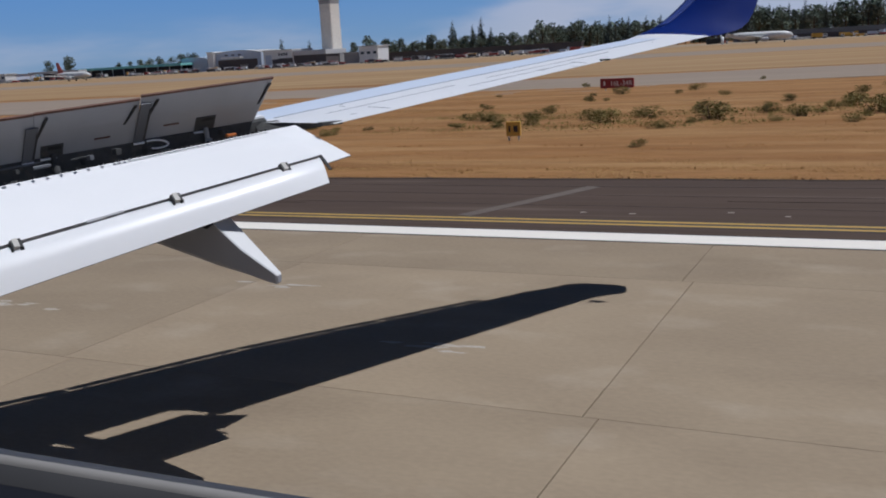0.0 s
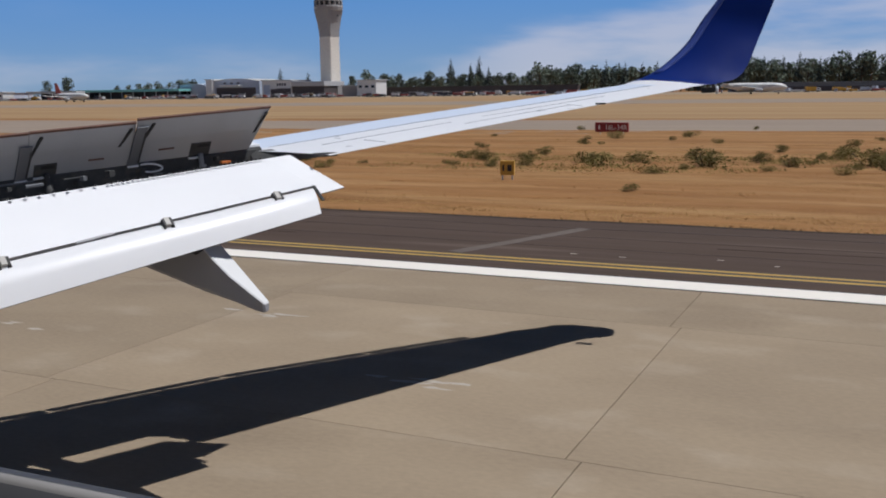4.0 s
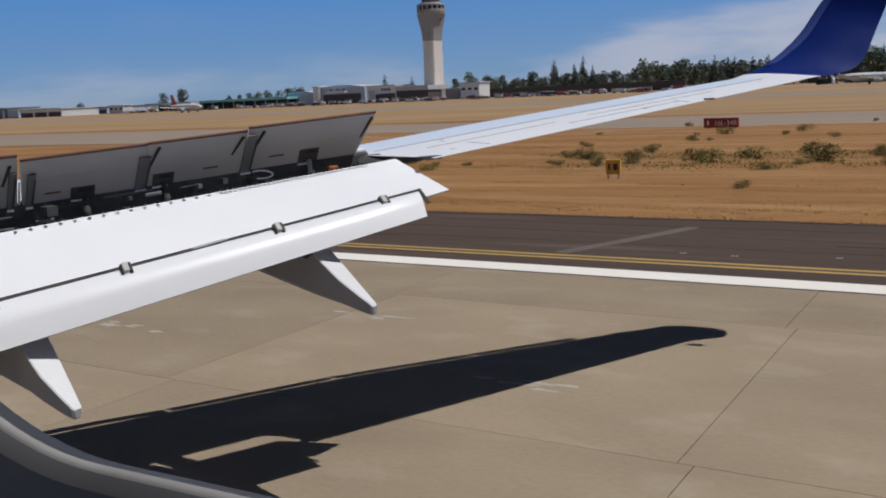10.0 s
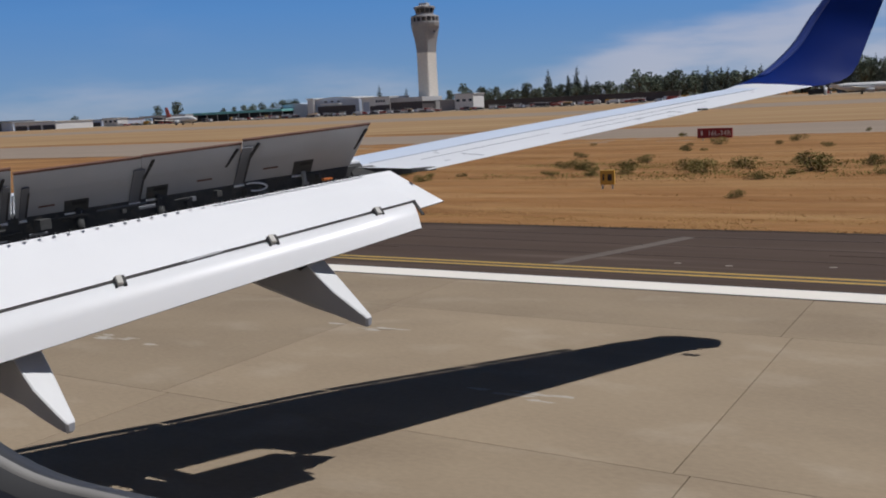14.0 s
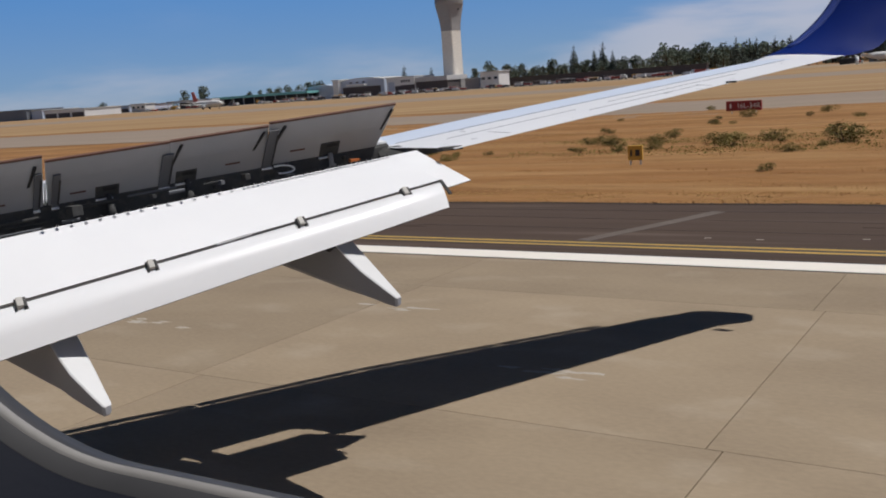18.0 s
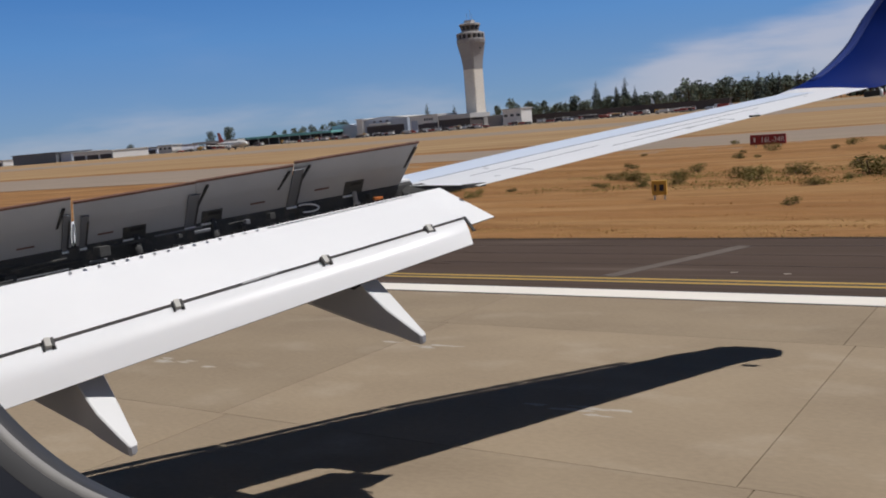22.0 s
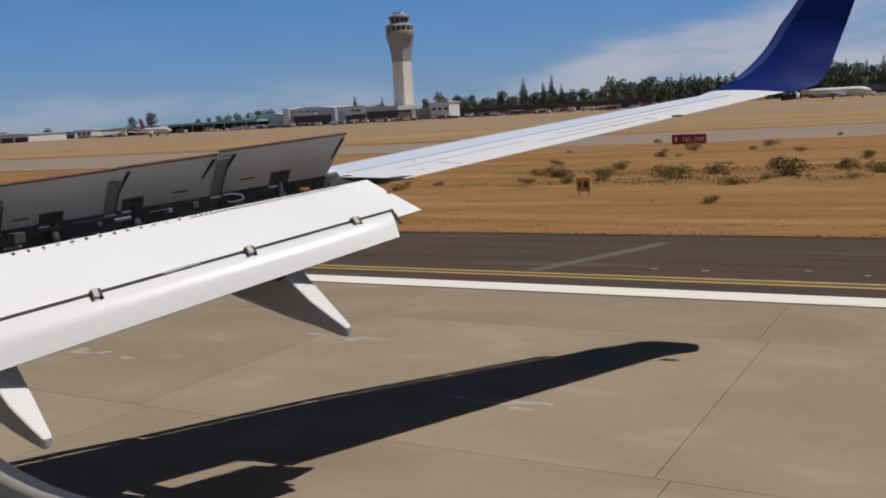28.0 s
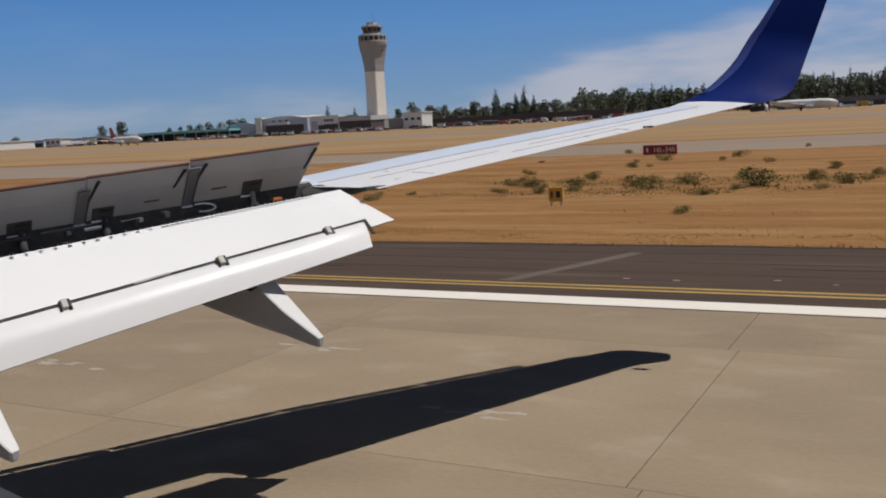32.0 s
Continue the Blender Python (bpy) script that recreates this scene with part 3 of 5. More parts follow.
part("end_seal", strip("end_seal", [up(B0 + Vector((0.01, 0.01, 0))), up(lerp(B0, C0, 0.62) + Vector((0.03, 0.06, 0.02)))], 0.036, SEAM, 0.006), aft_flap)


def bracket(at):
    """A small hinge fitting standing in the slot between the flap panels."""
    g = Matrix.Translation(up(at)) @ Matrix.Rotation(radians(63), 4, "Z") @ Matrix.Rotation(radians(38), 4, "X") @ Matrix.Scale(0.85, 4)
    bm = bmesh.new()
    for s in (-1, 1):
        t = 0.008 if s < 0 else 0.015
        box(bm, (s * 0.044 - t, -0.080, -0.06), (s * 0.044 + t, 0.045, 0.030 + s * 0.008), 0.006, g)
        box(bm, (s * 0.046 - t * 1.4, -0.095, -0.06), (s * 0.046 + t * 1.4, -0.060, 0.010), 0.005, g)
    ob = part("hinge_bracket", bm_mesh("hinge_bracket", bm, PRIMER_SHADE), aft_flap, "dark flap hinge bracket")
    bm = bmesh.new()
    box(bm, (-0.036, -0.070, -0.03), (0.027, 0.045, 0.044), 0.008, g)
    bm2 = bm_mesh("bracket_block", bm, CLIP)
    part("bracket_block", bm2, ob)


for k in range(4):
    p = lerp((-5.385, 8.101, -1.052), (-6.592, 5.766, -1.398), k / 2.0 if k < 3 else 1.42)
    bracket(p + Vector((0.03, -0.02, 0.015)) if k != 1 else Vector((-5.885, 7.031, -1.188)))

# a row of small dark studs along the flap's front edge
bm = bmesh.new()
for i in range(48):
    p = lerp(A0, A1, 0.10 + i * 0.0138 if i < 32 else 0.54 + (i - 32) * 0.034) + Vector((0.03, -0.02, 0.012))
    box(bm, (-0.015, -0.012, -0.006), (0.015, 0.012, 0.010), 0, Matrix.Translation(up(p)))
studs = part("seal_studs", bm_mesh("seal_studs", bm, SEAM), main_flap, "row of dark studs along the flap edge")
studs["kind"] = "stuff"

# clutter in the bay
random.seed(5)
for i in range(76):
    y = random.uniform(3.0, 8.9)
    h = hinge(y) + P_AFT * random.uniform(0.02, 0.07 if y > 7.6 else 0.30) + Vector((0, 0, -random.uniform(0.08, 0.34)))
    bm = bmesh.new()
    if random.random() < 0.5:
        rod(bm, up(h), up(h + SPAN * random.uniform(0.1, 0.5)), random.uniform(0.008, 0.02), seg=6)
        part("pipe", bm_mesh("pipe", bm, PRIMER_SHADE if i % 3 else UNDER), bay)
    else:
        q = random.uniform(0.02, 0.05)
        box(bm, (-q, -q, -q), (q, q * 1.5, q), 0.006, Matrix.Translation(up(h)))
        part("fitting", bm_mesh("fitting", bm, UNDER if i % 3 == 0 else PRIMER_SHADE), bay)
coil = [Vector((-6.735 + 0.055 * math.cos(k * 0.25 - 2.6), 7.86 + 0.11 * math.cos(k * 0.25 - 2.6), -0.765 + 0.035 * math.sin(k * 0.25 - 2.6) + (0.003 * (k - 12) if k > 12 else 0))) for k in range(22)]
rings = []
for k, c in enumerate(coil):
    d = (coil[min(k + 1, 21)] - coil[max(k - 1, 0)]).normalized()
    u = d.cross(Vector((0.3, -0.9, 0.3))).normalized() * 0.010
    v = d.cross(u)
    rings.append([up(c + u * math.cos(q * 0.7854) + v * math.sin(q * 0.7854)) for q in range(8)])
part("hose", lofted("hose", rings, WHITE), bay, "pale hose lying in the bay")
bm = bmesh.new()
box(bm, (-0.055, -0.03, -0.02), (0.055, 0.03, 0.014), 0.008, Matrix.Translation(up((-6.268, 8.5, -0.735))) @ Matrix.Rotation(radians(62), 4, "Z"))
part("clamp", bm_mesh("clamp", bm, ORANGE), bay, "orange clamp in the bay")
# hinge ribs and gap shade strips in front of the joints between the spoilers, each with a white bar at its foot
# the two strips either side of y 5.73 stand for shade along the gap
for y0, y1, foot, top in ((7.665, 7.765, -0.05, 0.86), (6.685, 6.785, -0.09, 0.67), (5.775, 5.835, -0.10, 0.62), (5.63, 5.685, -0.10, 0.70), (4.68, 4.75, -0.10, 0.65)):
    rib = part("hinge_rib", lofted("hinge_rib", slab_on(y0, y1, foot, top, -0.052, -0.036, 0.02), UNDER, smooth=False), bay, "dark strip at a spoiler joint, hinge rib and gap shade")
    part("rib_edge", lofted("rib_edge", slab_on(y1 - 0.014, y1, foot + 0.05, top - 0.12, -0.060, -0.050, 0.02), PRIMER_SHADE, smooth=False), rib)
    bm = bmesh.new()
    rod(bm, on_panel(y0, foot - 0.02, -0.06), on_panel(y1, foot - 0.02, -0.06), 0.012)
    part("rib_pin", bm_mesh("rib_pin", bm, WHITE, True), rib, "white pin at the foot of the rib")
for y in (5.733, 4.68):
    bm = bmesh.new()
    rod(bm, on_panel(y, -0.10, -0.02), on_panel(y, 0.42, -0.01), 0.010)
    rod(bm, on_panel(y - 0.02, -0.55, -0.05), on_panel(y - 0.02, -0.20, -0.05), 0.010)
    part("hinge_link", bm_mesh("hinge_link", bm, WHITE, True), bay, "pale hinge link in the joint")


# flap track fairings
def fairing_mesh():
    rings = []
    for x, yc, top, keel, w in ((-2.8, 0.22, 0.75, 0.57, 0.16), (-2.1, 0.21, 0.72, 0.42, 0.22), (-1.43, 0.20, 0.62, 0.25, 0.28), (-1.03, 0.20, 0.50, 0.139, 0.28), (-0.80, 0.20, 0.43, 0.075, 0.28), (-0.72, 0.20, 0.478, 0.055, 0.28), (-0.60, 0.16, 0.403, 0.043, 0.265), (-0.38, 0.09, 0.265, 0.020, 0.23), (-0.12, 0.022, 0.115, -0.035, 0.135), (-0.02, 0.0, 0.055, -0.05, 0.095), (0.0, 0.0, 0.03, -0.035, 0.06)):
        y0, y1 = yc - w / 2, yc + w / 2
        r = min(0.012, w * 0.12)
        rings.append([(x, y0 + r, top), (x, y1 - r, top), (x, y1, top - r), (x, y1 - 0.1 * w, keel + 0.15 * (top - keel)), (x, y1 - 0.3 * w, keel), (x, y0 + 0.2 * w, keel), (x, y0 + 0.04 * w, keel + 0.12 * (top - keel)), (x, y0, top - r)])
    me = sharpened(lofted("fairing", rings, [FAIRW, FAIRG, PRIMER_SHADE]), 22)
    # top ahead of x -0.68 is coloured dark as the flap's shadow
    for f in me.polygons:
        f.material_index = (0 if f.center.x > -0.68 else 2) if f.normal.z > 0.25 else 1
    return me


fm = fairing_mesh()
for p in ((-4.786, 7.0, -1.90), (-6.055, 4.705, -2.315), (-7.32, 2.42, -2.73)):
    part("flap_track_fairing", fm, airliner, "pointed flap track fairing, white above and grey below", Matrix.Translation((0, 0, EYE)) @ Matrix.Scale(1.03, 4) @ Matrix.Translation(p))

# aileron seams on the outer wing
def over(y, s, extra=0.006):
    """A point on the outer wing's top skin, s of the way from the leading to the trailing edge."""
    le, te = leading(y), trailing(y)
    th = 0.055 * (te - le).length ** 0.9
    h = th * (1.4845 * math.sqrt(s) - 0.63 * s - 1.758 * s * s + 1.4215 * s ** 3 - 0.5075 * s ** 4) * 2
    return up(lerp(le, te, s) + Vector((0, 0, h * 0.9 + extra)))


for s, y0, y1, w in ((0.587, 9.4, 15.0, 0.014), (0.76, 9.7, 11.4, 0.004), (0.74, 11.9, 13.9, 0.004), (0.86, 11.4, 13.1, 0.005)):
    part("panel_seam", strip("panel_seam", [over(y0 + (y1 - y0) * k / 12, s) for k in range(13)], w, GREY, 0.002), outer_wing)
for y in (10.1, 13.1):
    part("aileron_gap", strip("aileron_gap", [over(y, s) for s in (0.82, 0.88, 0.96)], 0.007, GREY, 0.002), outer_wing)
bm = bmesh.new()
box(bm, (-0.10, -0.02, -0.012), (0.06, 0.02, 0.012), 0.004, Matrix.Translation(up(trailing(13.4) + Vector((-0.02, 0, 0.004)))) @ Matrix.Rotation(radians(60), 4, "Z"))
part("trim_tab_fitting", bm_mesh("trim_tab_fitting", bm, SEAM), outer_wing, "dark fitting on the trailing edge")
bm = bmesh.new()
box(bm, (-0.10, -0.05, -0.02), (0.16, 0.05, 0.02), 0.008, Matrix.Translation(up(trailing(9.36) + Vector((-0.12, -0.02, 0.0)))) @ Matrix.Rotation(radians(62), 4, "Z"))
part("end_plate", bm_mesh("end_plate", bm, PRIMER_SHADE), outer_wing, "dark end plate beside the flap")

# leading edge slats, drooped a hand's width ahead of the wing
for y0, y1 in ((9.15, 11.15), (11.2, 13.1), (13.15, 14.7), (6.6, 9.1)):
    rings = []
    for k in range(5):
        y = y0 + (y1 - y0) * k / 4
        le = leading(y) if y > 9.05 else Vector((leading(9.05).x + 0.63 * (y - 9.05), y, hinge(y).z + 0.0))
        gap = 0.006 if y0 > 9 else 0.03
        rings.append([up(le + Vector(q)) for q in ((gap - 0.026, 0, 0.02), (-0.12, 0, 0.0), (-0.21, 0, -0.06), (-0.19, 0, -0.12), (-0.09, 0, -0.07))])
    ob = part("slat", sharpened(lofted("slat", rings, SKIN), 50), airliner, "white leading edge slat")
    for q in (0.06, 0.3, 0.62, 0.88):
        y = y0 + (y1 - y0) * q
        le = leading(y) if y > 9.05 else Vector((leading(9.05).x + 0.63 * (y - 9.05), y, hinge(y).z + 0.0))
        bm = bmesh.new()
        box(bm, (-0.10, -0.022, -0.06), (0.06, 0.022, -0.02), 0.006, Matrix.Translation(up(le)))
        part("slat_track", bm_mesh("slat_track", bm, GREY), ob)


# blended winglet
stations = [(leading(15.15), trailing(15.15), 0.055), ((-3.42, 15.36, 0.07), (-2.23, 15.46, 0.022), 0.05), ((-3.02, 15.55, 0.26), (-2.05, 15.60, 0.045), 0.045), ((-2.60, 15.62, 0.64), (-1.71, 15.66, 0.19), 0.04),
            ((-2.33, 15.66, 1.05), (-1.47, 15.70, 0.78), 0.036), ((-2.10, 15.66, 1.36), (-1.28, 15.68, 1.30), 0.033), ((-1.62, 15.70, 2.1), (-1.02, 15.70, 2.04), 0.022), ((-1.46, 15.71, 2.2), (-1.0, 15.71, 2.14), 0.01)]
# the tip curves outboard quickly, then the winglet stands up


def lean_out(z):
    return 0.965 + 0.04 * (1 - math.exp(-max(0, z) / 0.35)) + 0.016 * max(0, z)


stations = stations[:1] + [(Vector(a) * (lean_out(a[2]) + 0.012 * max(0, 1 - a[2] / 0.3)), Vector(b) * lean_out(b[2]), t) for a, b, t in stations[1:]]


def curve(a, b, c, d, t):
    """A smooth run from b to c, led by a and d."""
    return 0.5 * (2 * b + (c - a) * t + (2 * a - 5 * b + 4 * c - d) * t * t + (3 * b - a - 3 * c + d) * t ** 3)


smooth_stations = []
for i in range(len(stations) - 1):
    for k in range(4):
        t = k / 4
        four = [stations[max(0, min(len(stations) - 1, i + o))] for o in (-1, 0, 1, 2)]
        smooth_stations.append((curve(*[Vector(q[0]) for q in four], t), curve(*[Vector(q[1]) for q in four], t), curve(*[q[2] for q in four], t), i + t))
smooth_stations.append((Vector(stations[-1][0]), Vector(stations[-1][1]), stations[-1][2], 7.0))
rings = []
for le, te, th, i in smooth_stations:
    lean = min(1, i / 4.0)
    n = Vector((0, -lean, 1 - lean * 0.85)).normalized()
    ring = []
    for side in (1, -1):
        for s, h in ((0, 0), (0.04, 0.5), (0.15, 0.9), (0.35, 1.0), (0.65, 0.7), (1, 0.05)) if side > 0 else ((0.65, 0.7), (0.35, 1.0), (0.15, 0.9), (0.04, 0.5)):
            ring.append(up(lerp(le, te, s) + n * side * h * th))
    rings.append(ring)
winglet = part("winglet", sharpened(lofted("winglet", rings[4:], BLUE), 60), airliner, "glossy deep blue blended winglet")
# thin strip over the edge, coloured as reflected sky
edge = []
for le, te, th, i in smooth_stations[7:]:
    lean = min(1, i / 4.0)
    n = Vector((0, -lean, 1 - lean * 0.85)).normalized()
    edge.append([up(lerp(le, te, s) + n * (h * th + 0.004)) for s, h in ((0.0, 0.05), (0.04, 0.5), (0.09, 0.72), (0.14, 0.88))] + [up(lerp(le, te, s) + n * (h * th + 0.0005)) for s, h in ((0.14, 0.86), (0.09, 0.70), (0.04, 0.48))])
part("leading_edge", lofted("leading_edge", edge, LEDGE), winglet, "paler leading edge strip, painted sky sheen")
part("wing_tip", sharpened(lofted("wing_tip", rings[:5], WHITE, caps=False), 60), airliner, "white wing tip under the winglet")
bm = bmesh.new()
box(bm, (-0.09, -0.05, -0.035), (0.12, 0.05, 0.045), 0.015, Matrix.Translation(up((-2.10, 14.75, -0.062))) @ Matrix.Rotation(radians(-3), 4, "Y"))
lamp_box = part("tip_light", bm_mesh("tip_light", bm, SEAM), airliner, "dark wing tip light housing")
bm = bmesh.new()
rod(bm, up((-1.965, 14.75, 0.0)), up((-1.965, 14.75, -0.11)), 0.024)
part("lens", bm_mesh("lens", bm, WHITE, True), lamp_box, "small clear lens")

# cabin: side panel with its rounded window opening, and the hull round it
def rounded(x0, x1, z0, z1, r, n=24):
    pts = []
    for cx, cz, a in ((x1 - r, z1 - r, 0), (x0 + r, z1 - r, 90), (x0 + r, z0 + r, 180), (x1 - r, z0 + r, 270)):
        for i in range(n + 1):
            q = radians(a + 90 * i / n)
            pts.append((cx + r * math.cos(q), cz + r * math.sin(q)))
    return pts


def hoop(o, y):
    return [(x, y, z + EYE) for x, z in o]


WIN = (-0.330, 0.12, -0.098, 0.28, 0.12)


def window_ring(grow, y):
    x0, x1, z0, z1, r = WIN
    return hoop(rounded(x0 - grow, x1 + grow, z0 - grow, z1 + grow, r + grow), y)


frame_rings = [window_ring(0.16, 0.115), window_ring(0.06, 0.115), window_ring(0.03, 0.120), window_ring(0.012, 0.132), window_ring(0.007, 0.148), window_ring(0.004, 0.160)]
part("window_surround", lofted("window_surround", frame_rings, PLASTIC, caps=False), airliner, "moulded cabin window surround, darkened for the dim cabin")
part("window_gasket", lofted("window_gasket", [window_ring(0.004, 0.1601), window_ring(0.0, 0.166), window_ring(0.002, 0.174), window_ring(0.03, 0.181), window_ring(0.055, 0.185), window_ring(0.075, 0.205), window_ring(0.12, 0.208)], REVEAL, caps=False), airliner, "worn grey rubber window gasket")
# narrow pale ring: the highlight on the gasket's rim, given as colour
LIP = material("lit_window_lip", (0.30, 0.29, 0.28), 0.55, second=(0.22, 0.215, 0.21), scale=30)
part("window_lip", lofted("window_lip", [window_ring(0.0030, 0.1635), window_ring(0.0006, 0.1648), window_ring(-0.0008, 0.1664), window_ring(0.0012, 0.1690)], LIP, caps=False), airliner, "pale lip painted as the window opening's lit rim")
# hull tube, open only where the window panel sits
hull = []
R_H, CY = 1.88, -1.66
for k in range(33):
    a = radians(360 * k / 32)
    hull.append((CY + R_H * math.cos(a), 3.75 + R_H * 1.05 * math.sin(a)))
vs, fs = [], []
xs = (-9, -4, -1.2, -0.56, 0.36, 1.2, 4, 6)
for x in xs:
    for y, z in hull[:-1]:
        vs.append((x, y, z))
for i in range(len(xs) - 1):
    for j in range(32):
        if xs[i] == -0.56 and j in (0, 31, 30, 1):
            continue
        k = (j + 1) % 32
        fs.append((i * 32 + j, i * 32 + k, (i + 1) * 32 + k, (i + 1) * 32 + j))
fs.append(tuple(range(32)))
fs.append(tuple((len(xs) - 1) * 32 + j for j in range(32))[::-1])
part("fuselage", mesh_of("fuselage", vs, fs, FAIRW, True), airliner, "white fuselage tube")
outer_sq = []
for x, y, z in frame_rings[0]:
    outer_sq.append((max(-0.62, min(0.42, -0.1 + (x + 0.1) * 6)), 0.112, max(EYE - 0.78, min(EYE + 0.9, EYE + (z - EYE) * 6))))
part("side_panel", lofted("side_panel", [outer_sq, [(x, 0.112, z) for x, y, z in frame_rings[0]]], PLASTIC, caps=False), airliner, "cabin side panel, darkened for the dim cabin")

for y in (-4.4, -0.4):
    bm = bmesh.new()
    rod(bm, (-7.6, y - 0.45, 0.56), (-7.6, y + 0.45, 0.56), 0.56, seg=20)
    rod(bm, (-7.6, y, 0.5), (-7.6, y, 2.4), 0.13, seg=10)
    part("main_gear", bm_mesh("main_gear", bm, TYRE), airliner, "black main wheels on a strut")

# ---- control tower ----
def prism(radii, n=8, turn=0.0, sx=1.0):
    """Rings of an n-sided shaft from (height, radius) pairs."""
    return [[(r * sx * math.cos(2 * math.pi * i / n + turn), r * math.sin(2 * math.pi * i / n + turn), z) for i in range(n)] for z, r in radii]


def at_bearing(az, y):
    return Vector((-y * math.tan(radians(az)), y, 0))


tw = at_bearing(30.1, 683)
tower = thing("control_tower", "tall pale concrete control tower flaring into a glazed cab", "tower", at=Matrix.Translation(tw) @ Matrix.Rotation(radians(2), 4, "Z") @ Matrix.Diagonal((1.02, 1.02, 1.03, 1)))


def square(radii, turn, cut=0.07):
    """Rings of a square shaft with trimmed corners, from (height, half diagonal) pairs."""
    return [[(r * math.cos(q), r * math.sin(q), z) for k in range(4) for q in (turn + k * math.pi / 2 - cut, turn + k * math.pi / 2 + cut)] for z, r in radii]


CORNER = radians(-60)
part("shaft", lofted("shaft", square(((0, 8.1), (20, 7.8), (38, 7.7), (46, 7.8)), CORNER), TOWERC, smooth=False), tower, "pale concrete shaft")
part("neck", lofted("neck", square(((46, 7.8), (51, 8.2), (56, 9.0), (61, 10.1), (66, 11.2)), CORNER, 0.10), TOWERG, smooth=False), tower, "grey flaring neck")
for k, z in enumerate((57.5, 61.5)):
    bm = bmesh.new()
    box(bm, (-0.7, -0.25, z), (0.7, 0.25, z + 1.6), 0.05, Matrix.Rotation(CORNER + radians(45), 4, "Z") @ Matrix.Translation((7.0 + 0.85 * k, 1.5, 0)) @ Matrix.Rotation(radians(90), 4, "Z"))
    part("vent_opening", bm_mesh("vent_opening", bm, GLASS), tower, "small dark opening high on the neck")
part("gallery", lofted("gallery", prism(((66, 11.0), (68.6, 11.5), (69.8, 11.2)), 16), TOWERG, smooth=False), tower, "grey gallery ring")
gal = part("gallery_glazing", lofted("gallery_glazing", prism(((69.8, 10.4), (73, 10.7)), 16), GLASS, smooth=False), tower, "dark gallery windows")
for i in range(16):
    bm = bmesh.new()
    a = 2 * math.pi * (i + 0.5) / 16
    box(bm, (10.5 * math.cos(a) - 0.55, 10.5 * math.sin(a) - 0.55, 69.8), (10.5 * math.cos(a) + 0.55, 10.5 * math.sin(a) + 0.55, 73))
    part("mullion", bm_mesh("mullion", bm, TOWERG), gal)
part("gallery_roof", lofted("gallery_roof", prism(((73, 11.3), (74.0, 11.1), (75, 8.2)), 16), TOWERG, smooth=False), tower)
part("cab_base", lofted("cab_base", prism(((75, 6.6), (76.4, 7.0)), 12), TOWERG, smooth=False), tower)
cab = part("cab_glazing", lofted("cab_glazing", prism(((76.4, 6.8), (79.8, 7.8)), 12), GLASS, smooth=False), tower, "dark slanted cab windows")
for i in range(12):
    a = 2 * math.pi * i / 12
    bm = bmesh.new()
    rod(bm, (6.85 * math.cos(a), 6.85 * math.sin(a), 76.4), (7.85 * math.cos(a), 7.85 * math.sin(a), 79.8), 0.22, seg=5)
    part("mullion", bm_mesh("mullion", bm, TOWERG), cab)
part("cab_roof", lofted("cab_roof", prism(((79.8, 8.5), (81, 8.6), (81.6, 7.6)), 12), TOWERG, smooth=False), tower, "pale cab roof")
part("roof_plant", lofted("roof_plant", prism(((81.6, 4.6), (84, 4.4)), 8), ROOF, smooth=False), tower)
bm = bmesh.new()
for dx, h in ((-2, 6), (1, 8), (2.5, 5)):
    rod(bm, (dx, 0, 84), (dx, 0, 84 + h), 0.12, seg=5)
part("antenna", bm_mesh("antenna", bm, STEEL), tower)
bm = bmesh.new()
box(bm, (-13, -11, 0), (12, 11, 8), 0.3)
part("base_building", bm_mesh("base_building", bm, TOWERG), tower, "low grey base building")


